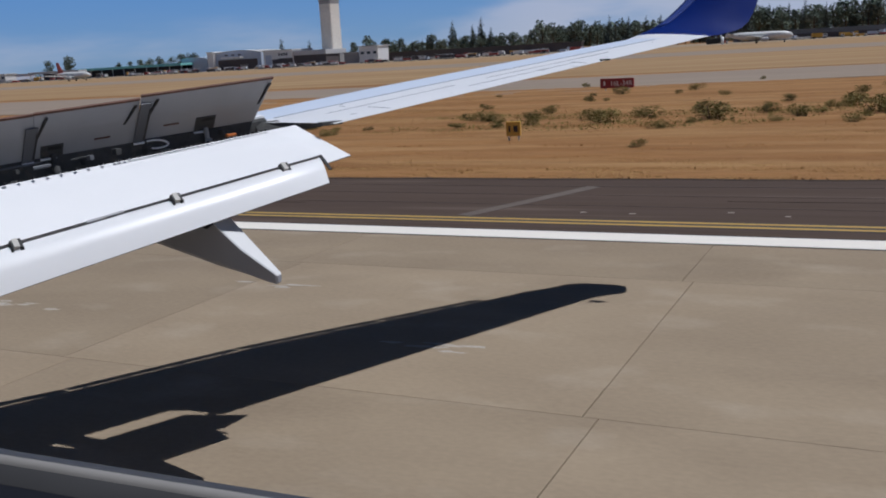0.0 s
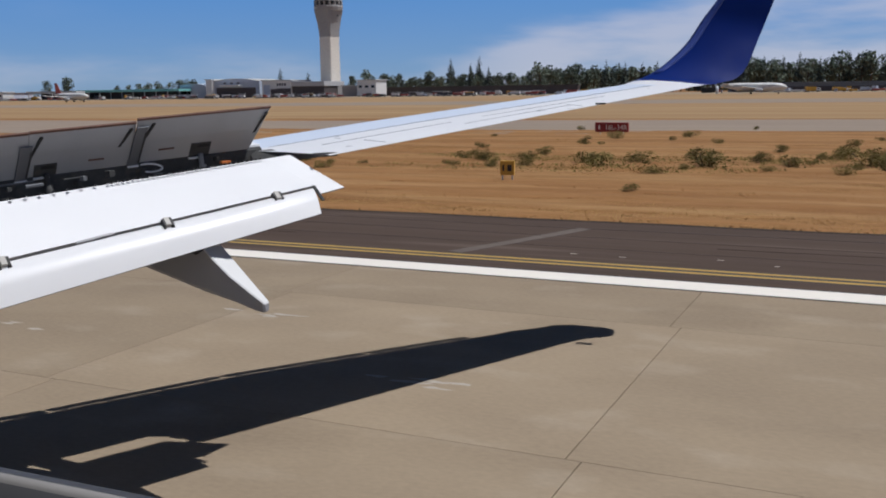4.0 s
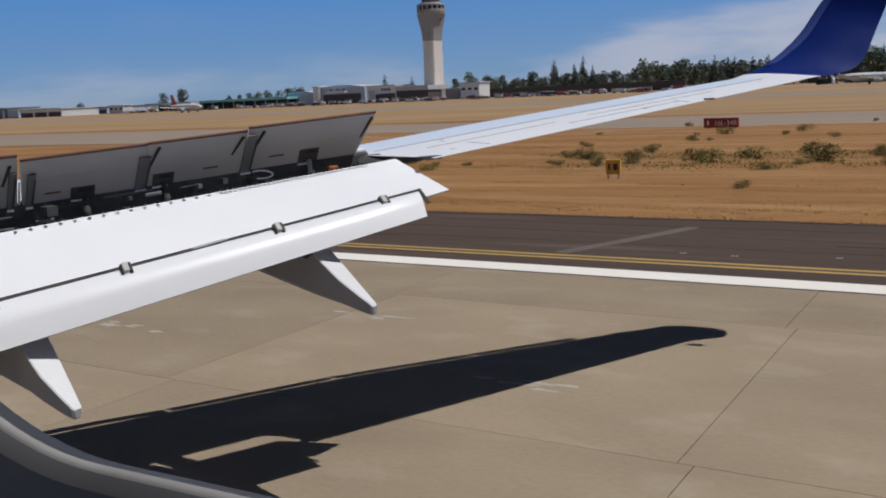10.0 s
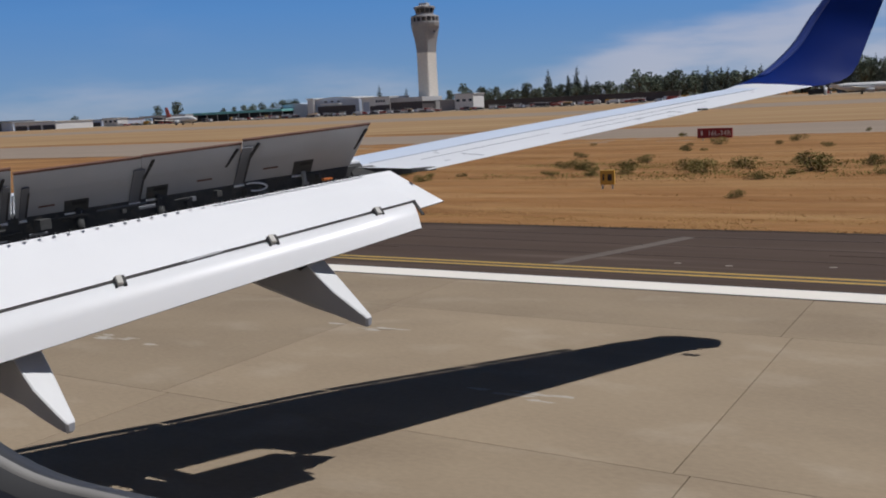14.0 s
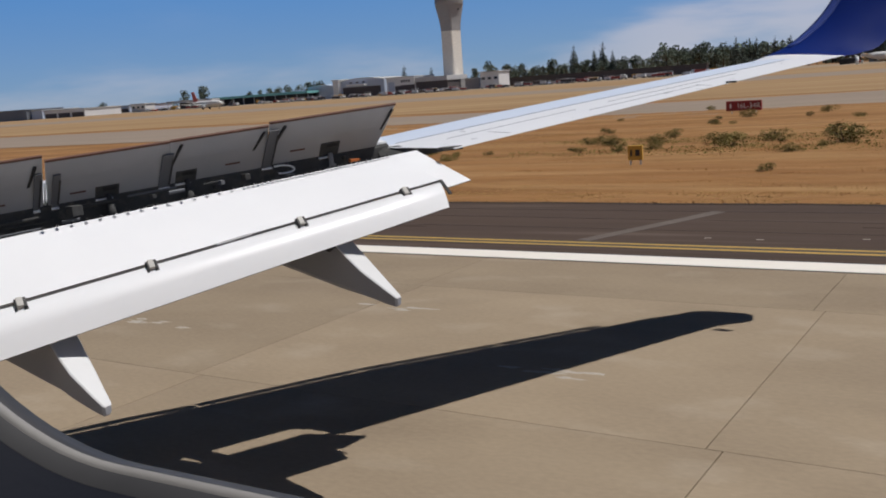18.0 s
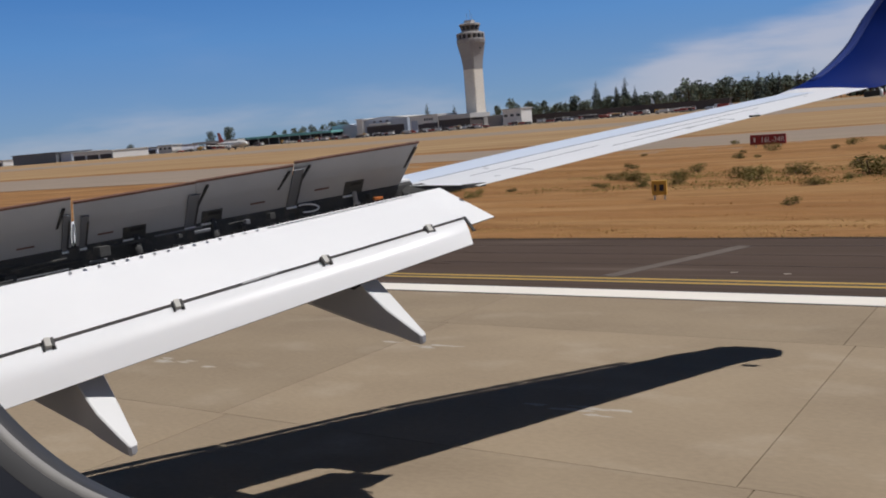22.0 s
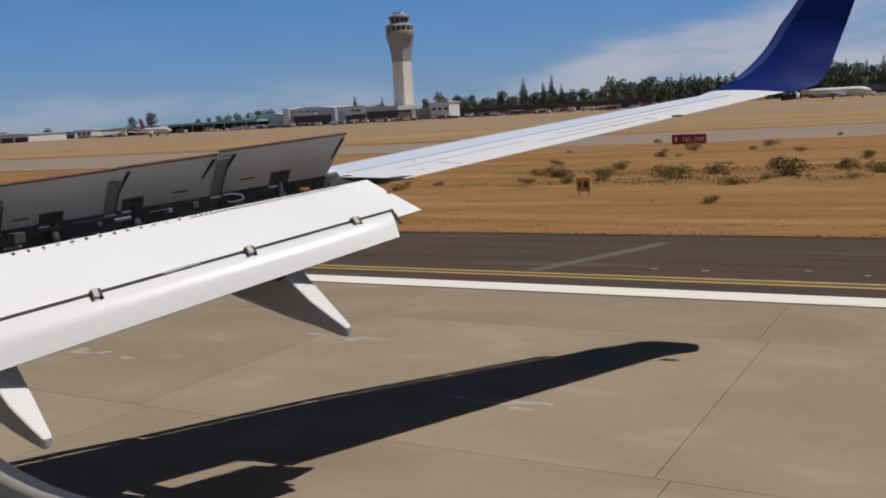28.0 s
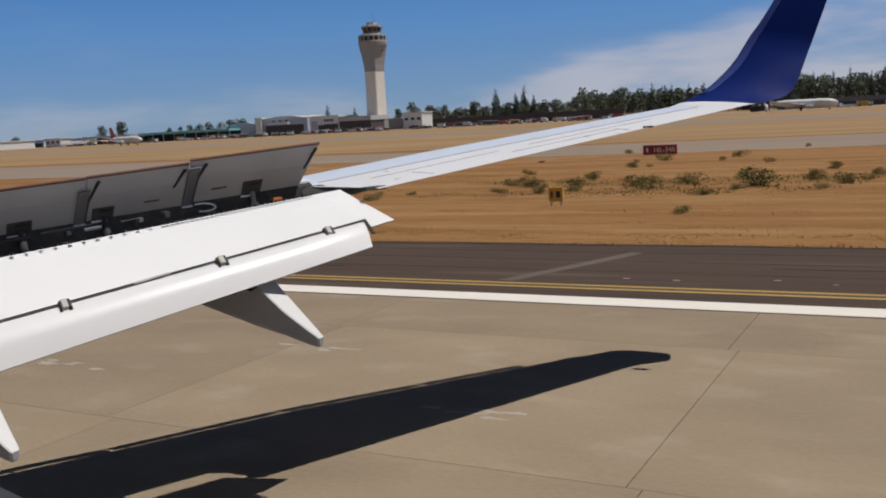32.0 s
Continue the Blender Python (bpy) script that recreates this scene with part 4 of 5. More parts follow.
# ---- far buildings ----
def building(label, category, az0, az1, y, height, deep=30, wall=None, roof=None, storeys=0, doors=0, open_front=False, arch=0.0, group="", eave=0.7):
    """A long low building between two bearings, with its roof, windows and doors."""
    a, b = at_bearing(az0, y), at_bearing(az1, y)
    w = b.x - a.x
    ob = thing("airport_building", label, category, at=Matrix.Translation(a), group=group)
    bm = bmesh.new()
    if open_front:
        box(bm, (0, deep * 0.5, 0), (w, deep, height), 0)
    else:
        box(bm, (0, 0, 0), (w, deep, height), 0)
    part("wall", bm_mesh("wall", bm, wall or WALLW), ob)
    if arch:
        rings = []
        for k in range(13):
            s = k / 12
            z = height + arch * math.sin(math.pi * s)
            rings.append([(w * s, -0.8, z - 0.2), (w * s, deep + 0.8, z - 0.2), (w * s, deep + 0.8, z + 0.3), (w * s, -0.8, z + 0.3)])
        part("roof", lofted("roof", rings, roof or ROOF, smooth=False), ob)
        part("gable", mesh_of("gable", [(w * k / 12, -0.05, height - 0.4 if k in (0, 12) else height + arch * math.sin(math.pi * k / 12)) for k in range(13)], [tuple(range(13))], wall or WALLW), ob)
    else:
        bm = bmesh.new()
        box(bm, (-0.8, -1.2, height), (w + 0.8, deep + 0.8, height + eave), 0.1)
        part("roof", bm_mesh("roof", bm, roof or ROOF), ob)
    for s in range(storeys):
        n = max(3, int(w / 7))
        for i in range(n):
            x = w * (i + 0.5) / n
            z = height * (s + 0.62) / max(1, storeys)
            win = part("window", mesh_of("window", [(x - 1.5, -0.06, z - 0.9), (x + 1.5, -0.06, z - 0.9), (x + 1.5, -0.06, z + 0.9), (x - 1.5, -0.06, z + 0.9)], [(0, 1, 2, 3)], GLASS), ob)
            bm = bmesh.new()
            box(bm, (x - 1.7, -0.25, z - 1.1), (x + 1.7, -0.02, z - 0.9))
            part("sill", bm_mesh("sill", bm, ROOF), win)
    for i in range(doors):
        bm = bmesh.new()
        x0, x1 = w * (i + 0.08) / doors, w * (i + 0.92) / doors
        box(bm, (x0, -0.25, 0), (x1, 0.1, height * 0.62), 0.05)
        part("door", bm_mesh("door", bm, DARKW), ob, "dark recessed door")
    if open_front:
        n = max(3, int(w / 12))
        for i in range(n + 1):
            bm = bmesh.new()
            rod(bm, (w * i / n, 0.5, 0), (w * i / n, 0.5, height), 0.35, seg=6)
            part("post", bm_mesh("post", bm, STEEL), ob)
    return ob


building("grey-blue corrugated hangar with a low roof", "hangar", 38.75, 37.3, 655, 10.5, 40, WALLG, WALLG, arch=1.2)
building("narrow white end wall of the grey hangar", "hangar", 37.28, 36.95, 652, 14.6, 30, WALLW, WALLW)
hangar = building("grey-blue hangar with a low gabled roof over dark bays", "hangar", 36.9, 34.25, 655, 13.2, 40, WALLG, ROOF, 0, 1, False, 2.0)
bm = bmesh.new()
box(bm, (10, -5.0, 9.2), (29, 0.2, 10.4), 0.15)
part("awning", bm_mesh("awning", bm, WALLW), hangar, "white awning over the dark bays")
for k in range(3):
    bm = bmesh.new()
    box(bm, (11 + 6.5 * k, -0.3, 11.2), (13.6 + 6.5 * k, 0.1, 12.4), 0.05)
    part("vent", bm_mesh("vent", bm, DARKW), hangar)
block = building("white two-storey building with a row of small windows over dark bays", "building", 34.1, 32.45, 650, 13.0, 30, WALLW, ROOF, 0, 0)
wide = at_bearing(32.45, 650).x - at_bearing(34.1, 650).x
for k in range(4):
    bm = bmesh.new()
    x = wide * 0.52 + k * 2.3
    box(bm, (x, -0.12, 9.0), (x + 1.5, 0.1, 11.0), 0.05)
    part("window", bm_mesh("window", bm, GLASS), block)
for x0, x1, z1 in ((0.30, 0.50, 6.4), (0.50, 1.0, 6.9)):
    bm = bmesh.new()
    box(bm, (wide * x0, -0.25, 0), (wide * x1, 0.1, z1), 0.05)
    part("bay_door", bm_mesh("bay_door", bm, DARKW), block, "dark open bay")
bm = bmesh.new()
box(bm, (wide * 0.06, -0.25, 2), (wide * 0.28, 0.1, 9.8), 0.05)
part("panel", bm_mesh("panel", bm, WALLG), block, "grey wall panel")
building("long white-fascia shed with a dark open front", "building", 32.42, 30.5, 652, 8.4, 30, DARKW, ROOF, 0, 0, eave=3.6)
building("small white building with one wide window beside the tower", "building", 28.55, 27.45, 660, 12.0, 18, WALLW, ROOF, 1)
building("low grey annex beside the tower", "building", 29.45, 28.6, 665, 8.0, 18, TOWERG, ROOF)
building("long open shelter with a teal roof", "shelter", 44.25, 38.8, 640, 6.0, 30, DARKW, TEAL, 0, 0, True, eave=2.0)
building("long open shelter with a white roof", "shelter", 46.8, 44.3, 630, 5.6, 30, DARKW, ROOF, 0, 0, True, eave=1.9)
building("small white hut beside the shelter", "hut", 48.8, 48.05, 620, 7.0, 12, WALLW, ROOF, 1)
building("long low grey-brown shed on the far side", "shed", 51.2, 48.9, 700, 6.5, 60, WALLG, DARKW, 0, 3)
building("white cargo building with grey doors", "building", 53.4, 51.3, 560, 6.5, 40, WALLW, ROOF, 0, 3)
building("grey cargo building between two others", "building", 54.25, 53.5, 565, 7.5, 40, WALLG, ROOF)
building("dark grey cargo building with a flat roof", "building", 56.5, 54.3, 560, 9.0, 40, SLATE, SLATE)
building("long low white cargo building at the field's edge", "building", 61.5, 57.0, 620, 6.0, 40, WALLW, ROOF, 0, 5)
# the terminal, astern of the wing
hall = building("white terminal hall with a dark glazed front", "terminal", -14.0, -26.0, 430, 16.0, 60, WALLW, ROOF, 0, 0, False, 3.0)
bm = bmesh.new()
box(bm, (6, -1.0, 2), (92, 0.3, 14.5), 0.2)
part("glazed_front", bm_mesh("glazed_front", bm, GLASS), hall, "dark sloping glass front")
building("long white concourse with rows of windows", "terminal", -4.5, -13.5, 470, 9.0, 40, WALLW, ROOF, 2, 0)
building("white terminal block with square windows", "terminal", -26.5, -32.0, 430, 20.0, 50, WALLW, ROOF, 3, 0)
building("low dark grey parking deck below the trees", "parking deck", 7.0, -8.0, 640, 5.0, 40, SLATE, SLATE, 0, 5)
building("dark retaining wall at the foot of the trees", "wall", 27.1, 15.5, 700, 6.0, 6, DARKW, DARKW)


# ---- trees ----
def clump(vs, fs, c, r, k, rng, leaf=1.0):
    """k small leaf faces scattered in a ball."""
    for _ in range(k):
        d = Vector((rng.gauss(0, 1), rng.gauss(0, 1), rng.gauss(0, 1))).normalized() * r * rng.uniform(0.55, 1.05)
        p = c + d
        s = r * rng.uniform(0.22, 0.42) * leaf
        u = Vector((rng.gauss(0, 1), rng.gauss(0, 1), rng.gauss(0, 1))).normalized() * s
        v = Vector((rng.gauss(0, 1), rng.gauss(0, 1), rng.gauss(0, 1))).normalized() * s
        i = len(vs)
        vs += [p - u, p + v, p + u, p - v]
        fs.append((i, i + 1, i + 2, i + 3))


def trunk_mesh(h, r, reach=0.2):
    bm = bmesh.new()
    rod(bm, (0, 0, 0), (0, 0, h), r, r * 0.35, 7)
    for k in range(5):
        a = k * 2.4
        z = h * (0.4 + 0.12 * k)
        rod(bm, (0, 0, z), (math.cos(a) * h * reach, math.sin(a) * h * reach, z + h * reach * 0.7), r * 0.35, r * 0.12, 5)
    return bm_mesh("trunk", bm, BARK)


def tree_of(kind, seed, h):
    rng = random.Random(seed)
    vs, fs = [], []
    if kind == "conifer":
        n = 15
        for i in range(n):
            q = i / (n - 1)
            r = h * (0.165 * (1 - q) ** 0.75 + 0.02) * rng.uniform(0.85, 1.1)
            z = h * (0.10 + 0.87 * q)
            for k in range(4 if q < 0.6 else 2):
                a = rng.uniform(0, 6.283)
                clump(vs, fs, Vector((math.cos(a) * r * 0.5, math.sin(a) * r * 0.5, z)), r * 0.7, 34, rng, 0.7)
        name, label, leaf = "conifer_tree", "tall dark pointed conifer on the skyline", NEEDLE
    else:
        for i in range(rng.randint(9, 13)):
            a, z = rng.uniform(0, 6.283), h * rng.uniform(0.32, 0.9)
            rad = h * 0.24 * math.sin(math.pi * min(0.95, max(0.2, (z / h - 0.15) / 0.85)))
            c = Vector((math.cos(a) * rad * rng.uniform(0.2, 1.2), math.sin(a) * rad * rng.uniform(0.2, 1.2), z))
            clump(vs, fs, c, h * rng.uniform(0.10, 0.17), 80, rng, 0.62)
        name, label, leaf = "broadleaf_tree", "dark green rounded broadleaf tree", LEAF
    ob = thing(name, label, "tree", at=pose(0, 0, -500))
    part("trunk", trunk_mesh(h * 0.8, h * 0.025, 0.06 if kind == "conifer" else 0.2), ob)
    part("crown", mesh_of("crown", vs, fs, leaf), ob)
    return ob


CON = [tree_of("conifer", s, 24) for s in (1, 2, 3)]
BRO = [tree_of("broad", s, 20) for s in (4, 5, 6, 7)]


def plant(src, az, y, size, turn, used):
    m = Matrix.Translation(at_bearing(az, y)) @ Matrix.Rotation(turn, 4, "Z") @ Matrix.Diagonal((size, size, size, 1))
    if src not in used:
        used.add(src)
        src.matrix_basis = m
        return src
    ob = copy_thing(src, m)
    ob.matrix_basis = m
    return ob


rng = random.Random(11)
planted = set()
for az, y, s, k in ((45.85, 730, 1.0, 0), (44.7, 730, 1.1, 1), (50.3, 760, 0.7, 2), (33.0, 720, 1.05, 10), (31.4, 720, 0.9, 10), (27.9, 740, 1.1, 3), (28.8, 760, 0.9, 1), (23.0, 800, 1.35, 12), (21.3, 800, 1.4, 10), (21.8, 800, 1.15, 11), (42.2, 730, 0.62, 3), (41.6, 740, 0.7, 0), (41.0, 730, 0.72, 1), (40.5, 740, 0.8, 2), (39.9, 735, 0.78, 3), (39.3, 740, 0.8, 0), (38.8, 730, 0.86, 1), (38.3, 735, 0.9, 2), (37.9, 740, 0.85, 3)):
    plant(CON[k - 10] if k >= 10 else BRO[k], az, y, s, rng.uniform(0, 6), planted)
az = 27.0
while az > -9:
    src = rng.choice(CON) if rng.random() < (0.22 if az > 14 else 0.4) else rng.choice(BRO)
    size = rng.uniform(0.8, 1.1) * (0.95 if az > 18 else 1.1 if az > 9 else 1.3)
    plant(src, az, 790 + rng.uniform(-40, 60), size * (0.95 if src in CON else 1.05), rng.uniform(0, 6), planted)
    az -= rng.uniform(0.22, 0.5)
# the wood behind, too dense to count
vs, fs = [], []
for i in range(330):
    az = rng.uniform(-10, 27.4)
    y = 880 + rng.uniform(0, 80)
    c = at_bearing(az, y)
    h = rng.uniform(11, 17) * (0.9 if az > 18 else 1.25)
    for z in (0.25, 0.55, 0.85):
        clump(vs, fs, c + Vector((rng.uniform(-3, 3), 0, h * z)), h * 0.30, 16, rng)
for i in range(150):
    az = rng.uniform(29, 62)
    c = at_bearing(az, 1500 + rng.uniform(0, 200))
    clump(vs, fs, c + Vector((0, 0, 5)), rng.uniform(5, 9), 14, rng)
thing("woods", "dense dark green wood along the skyline", "woods", me=mesh_of("woods", vs, fs, LEAF), kind="stuff")

# ---- shrubs and grass ----
def shrub_of(seed, h):
    r = random.Random(seed)
    vs, fs = [], []
    for i in range(9):
        a, d = r.uniform(0, 6.283), r.uniform(0, 0.5) * h
        clump(vs, fs, Vector((math.cos(a) * d * 1.3, math.sin(a) * d, h * r.uniform(0.15, 0.7))), h * r.uniform(0.20, 0.34), 130, r, 0.34)
    ob = thing("shrub", "dry green-brown shrub in the long grass", "shrub", at=pose(0, 0, -500), group="shrubs in the grass")
    for k in range(3):
        bm = bmesh.new()
        rod(bm, (0, 0, -0.1), (math.cos(k * 2.1) * h * 0.4, math.sin(k * 2.1) * h * 0.4, h * 0.6), 0.02 * h, 0.008 * h, 5)
        part("stem", bm_mesh("stem", bm, BARK), ob)
    part("crown", mesh_of("crown", vs, fs, SHRUB), ob)
    return ob


SHR = [shrub_of(s, 1.0) for s in (21, 22, 23)]
used = set()
spots = [(-7.0, 48.5, 2.2), (-17.5, 74, 1.3), (-12, 76, 1.2), (-17, 51, 1.2), (-13, 49, 1.3), (-10.5, 50, 1.4), (-3, 49, 1.4), (-8, 36, 0.7), (0.5, 50, 2.0), (2.2, 51, 1.7), (4.2, 53, 2.2), (6.5, 54, 2.0), (8.5, 55, 2.3), (-12.2, 47.5, 1.5)]
for i in range(48):
    x = rng.uniform(-30, 16)
    spots.append((x, 50.5 + rng.gauss(0, 4.0) + (x + 8) * 0.25, rng.uniform(0.5, 1.3)))
for i in range(26):
    spots.append((rng.uniform(-40, 20), rng.uniform(58, 92), rng.uniform(0.5, 1.1)))
for i, (x, y, s) in enumerate(spots):
    src = SHR[i % 3]
    m = Matrix.Translation((x, y, -0.06)) @ Matrix.Rotation(rng.uniform(0, 6), 4, "Z") @ Matrix.Diagonal((s * 0.9, s * 0.9, s * 0.55, 1))
    if src not in used:
        used.add(src)
        src.matrix_basis = m
    else:
        o = copy_thing(src, m)
        o.matrix_basis = m

vs, fs = [], []
nx, ny = 190, 110
for i in range(nx + 1):
    for j in range(ny + 1):
        x = -75 + 100 * i / nx
        y = 27.3 + 60 * (j / ny) ** 1.6
        p = Vector((x * 0.35, y * 1.1, 0))
        h = 0.055 * (noise.noise(p) + 0.6 * noise.noise(p * 2.7) + 0.35 * noise.noise(p * 6.1) + 0.9)
        h *= min(1, j / 3.0)
        vs.append((x, along(x, y), -0.052 + max(0.004, h)))
for i in range(nx):
    for j in range(ny):
        k = i * (ny + 1) + j
        fs.append((k, k + ny + 1, k + ny + 2, k + 1))
thing("grass", "uneven dry golden-brown sward", "grass", me=mesh_of("sward", vs, fs, DIRT, True), kind="stuff")
vs, fs = [], []


def blade(p, lean, h, wide, a):
    d = Vector((math.cos(a), math.sin(a), 0))
    side = Vector((-d.y, d.x, 0)) * wide
    j = len(vs)
    vs.extend([p - side, p + side, p + d * lean + Vector((0, 0, h))])
    fs.append((j, j + 1, j + 2))


for i in range(9000):
    y = 27.42 + abs(rng.gauss(0, 0.16))
    x = rng.uniform(-60, 16)
    blade(Vector((x, along(x, y), -0.05)), rng.uniform(0.05, 0.18), rng.uniform(0.03, 0.10), rng.uniform(0.02, 0.06), rng.uniform(0, 6.283))
thing("grass", "tufts of dry straw-coloured grass along the asphalt", "grass", me=mesh_of("grass", vs, fs, STRAW), kind="stuff")
for mat, count, label, shift in ((STRAW, 1900, "pale dry grass lying in streaks", 12.0), (RUSSET, 1500, "russet dry grass lying in streaks", 41.0)):
    vs, fs = [], []
    made = 0
    while made < count:
        x, y = rng.uniform(-48, 14), 27.7 + 46 * rng.random() ** 1.7
        thick = 0.6 * noise.noise(Vector((x * 0.03 + shift, y * 0.25, 0.3))) + 0.4 * noise.noise(Vector((x * 0.15 + shift, y * 0.9, 4.1))) + 0.05
        if thick < rng.uniform(-0.1, 0.45):
            continue
        made += 1
        c = Vector((x, along(x, y), -0.02))
        for k in range(46):
            h = rng.uniform(0.025, 0.065)
            blade(c + Vector((rng.gauss(0, 0.9), rng.gauss(0, 0.16), 0)), h * rng.uniform(1.6, 3.0), h, rng.uniform(0.006, 0.018), rng.uniform(0, 6.283))
    thing("grass", label, "grass", me=mesh_of("grass", vs, fs, mat), kind="stuff")
for mat, count, label, shift in ((GREEN, 420, "green weeds among the dry grass", 77.0),):
    vs, fs = [], []
    made = 0
    while made < count:
        x = rng.uniform(-24, 18)
        y = 40 + 30 * rng.random()
        thick = noise.noise(Vector((x * 0.05 + shift, y * 0.22, 0.3)))
        if mat is GREEN:
            thick += 0.45 - abs(y - 50.5 - (x + 8) * 0.25) * 0.10
        if thick < rng.uniform(0.0, 0.5):
            continue
        made += 1
        c = Vector((x, along(x, y), 0.02))
        tall = rng.uniform(0.05, 0.15)
        for k in range(26):
            p = c + Vector((rng.gauss(0, 0.7), rng.gauss(0, 0.22), 0))
            blade(p, rng.uniform(0.02, 0.12), tall * rng.uniform(0.4, 1.0), rng.uniform(0.012, 0.035), rng.uniform(0, 6.283))
    thing("grass", label, "grass", me=mesh_of("grass", vs, fs, mat), kind="stuff")


# ---- clouds far behind everything ----
cm = bpy.data.materials.new("thin_high_cloud")
cm.use_nodes = True
ct = cm.node_tree
for nd in list(ct.nodes):
    ct.nodes.remove(nd)
co = ct.nodes.new("ShaderNodeTexCoord")
mp = ct.nodes.new("ShaderNodeMapping")
mp.inputs["Scale"].default_value = (0.0012, 0.0012, 0.0062)
n1 = ct.nodes.new("ShaderNodeTexNoise")
n1.inputs["Scale"].default_value, n1.inputs["Detail"].default_value, n1.inputs["Roughness"].default_value = 1.0, 7.0, 0.5
sep = ct.nodes.new("ShaderNodeSeparateXYZ")
em = ct.nodes.new("ShaderNodeEmission")
em.inputs[0].default_value, em.inputs[1].default_value = (0.66, 0.62, 0.65, 1), 0.92
tr = ct.nodes.new("ShaderNodeBsdfTransparent")
mx = ct.nodes.new("ShaderNodeMixShader")
om = ct.nodes.new("ShaderNodeOutputMaterial")


def span(source, a, b, c, d):
    """Map a..b onto c..d, smoothly."""
    r = ct.nodes.new("ShaderNodeMapRange")
    r.interpolation_type = "SMOOTHSTEP"
    for k, v in zip((1, 2, 3, 4), (a, b, c, d)):
        r.inputs[k].default_value = v
    ct.links.new(source, r.inputs[0])
    return r.outputs[0]


def calc(kind, a, b):
    m = ct.nodes.new("ShaderNodeMath")
    m.operation = kind
    for k, v in ((0, a), (1, b)):
        if isinstance(v, (int, float)):
            m.inputs[k].default_value = v
        else:
            ct.links.new(v, m.inputs[k])
    return m.outputs[0]


ct.links.new(co.outputs["Object"], mp.inputs[0])
ct.links.new(co.outputs["Object"], sep.inputs[0])
ct.links.new(mp.outputs[0], n1.inputs["Vector"])
# one broad bank to the south, a low thin veil to the north, wisps above
level = calc("SUBTRACT", sep.outputs[2], calc("MULTIPLY", calc("ADD", sep.outputs[0], 1500.0), 0.16))
bank = calc("MULTIPLY", span(sep.outputs[0], -2150, -1250, 0.0, 1.0), span(level, 180, 350, 1.0, 0.0))
veil = span(sep.outputs[2], 90, 270, 0.55, 0.0)
lift = calc("ADD", n1.outputs["Fac"], calc("MULTIPLY", bank, 0.22))
lift = calc("ADD", lift, calc("MULTIPLY", veil, 0.20))
cover = calc("MULTIPLY", span(lift, 0.53, 0.84, 0.0, 0.58), calc("MAXIMUM", bank, calc("ADD", calc("MULTIPLY", veil, 0.9), 0.06)))
# clear blue air that pales towards the horizon, under the clouds
air = ct.nodes.new("ShaderNodeValToRGB")
ramp_stops = ((0.0, (0.120, 0.175, 0.250)), (0.12, (0.095, 0.172, 0.285)), (0.35, (0.060, 0.172, 0.365)), (0.62, (0.024, 0.122, 0.345)), (1.0, (0.0, 0.0, 0.0)))
while len(air.color_ramp.elements) < len(ramp_stops):
    air.color_ramp.elements.new(0.5)
for e, (at, colour) in zip(air.color_ramp.elements, ramp_stops):
    e.position, e.color = at, (*colour, 1)
ct.links.new(calc("DIVIDE", sep.outputs[2], 1300.0), air.inputs[0])
glow = ct.nodes.new("ShaderNodeEmission")
ct.links.new(air.outputs[0], glow.inputs[0])
both = ct.nodes.new("ShaderNodeAddShader")
ct.links.new(tr.outputs[0], both.inputs[0])
ct.links.new(glow.outputs[0], both.inputs[1])
ct.links.new(cover, mx.inputs[0])
ct.links.new(both.outputs[0], mx.inputs[1])
ct.links.new(em.outputs[0], mx.inputs[2])
ct.links.new(mx.outputs[0], om.inputs[0])
vs, fs = [], []
for i in range(97):
    a = radians(360 * i / 96)
    x, y = -4300 * math.sin(a), 4300 * math.cos(a)
    vs += [(x, y, -60), (x, y, 1300)]
    if i:
        fs.append((2 * i - 2, 2 * i, 2 * i + 1, 2 * i - 1))
clouds = thing("backdrop", "clear blue sky paling to the horizon with thin streaks of cloud", "sky", kind="structure", me=mesh_of("backdrop", vs, fs, cm))
clouds.visible_shadow = False


# ---- small airport things ----
def ring_at(x, r, z, n=12, sq=1.0):
    return [(x, r * math.cos(2 * math.pi * k / n), z + r * sq * math.sin(2 * math.pi * k / n)) for k in range(n)]


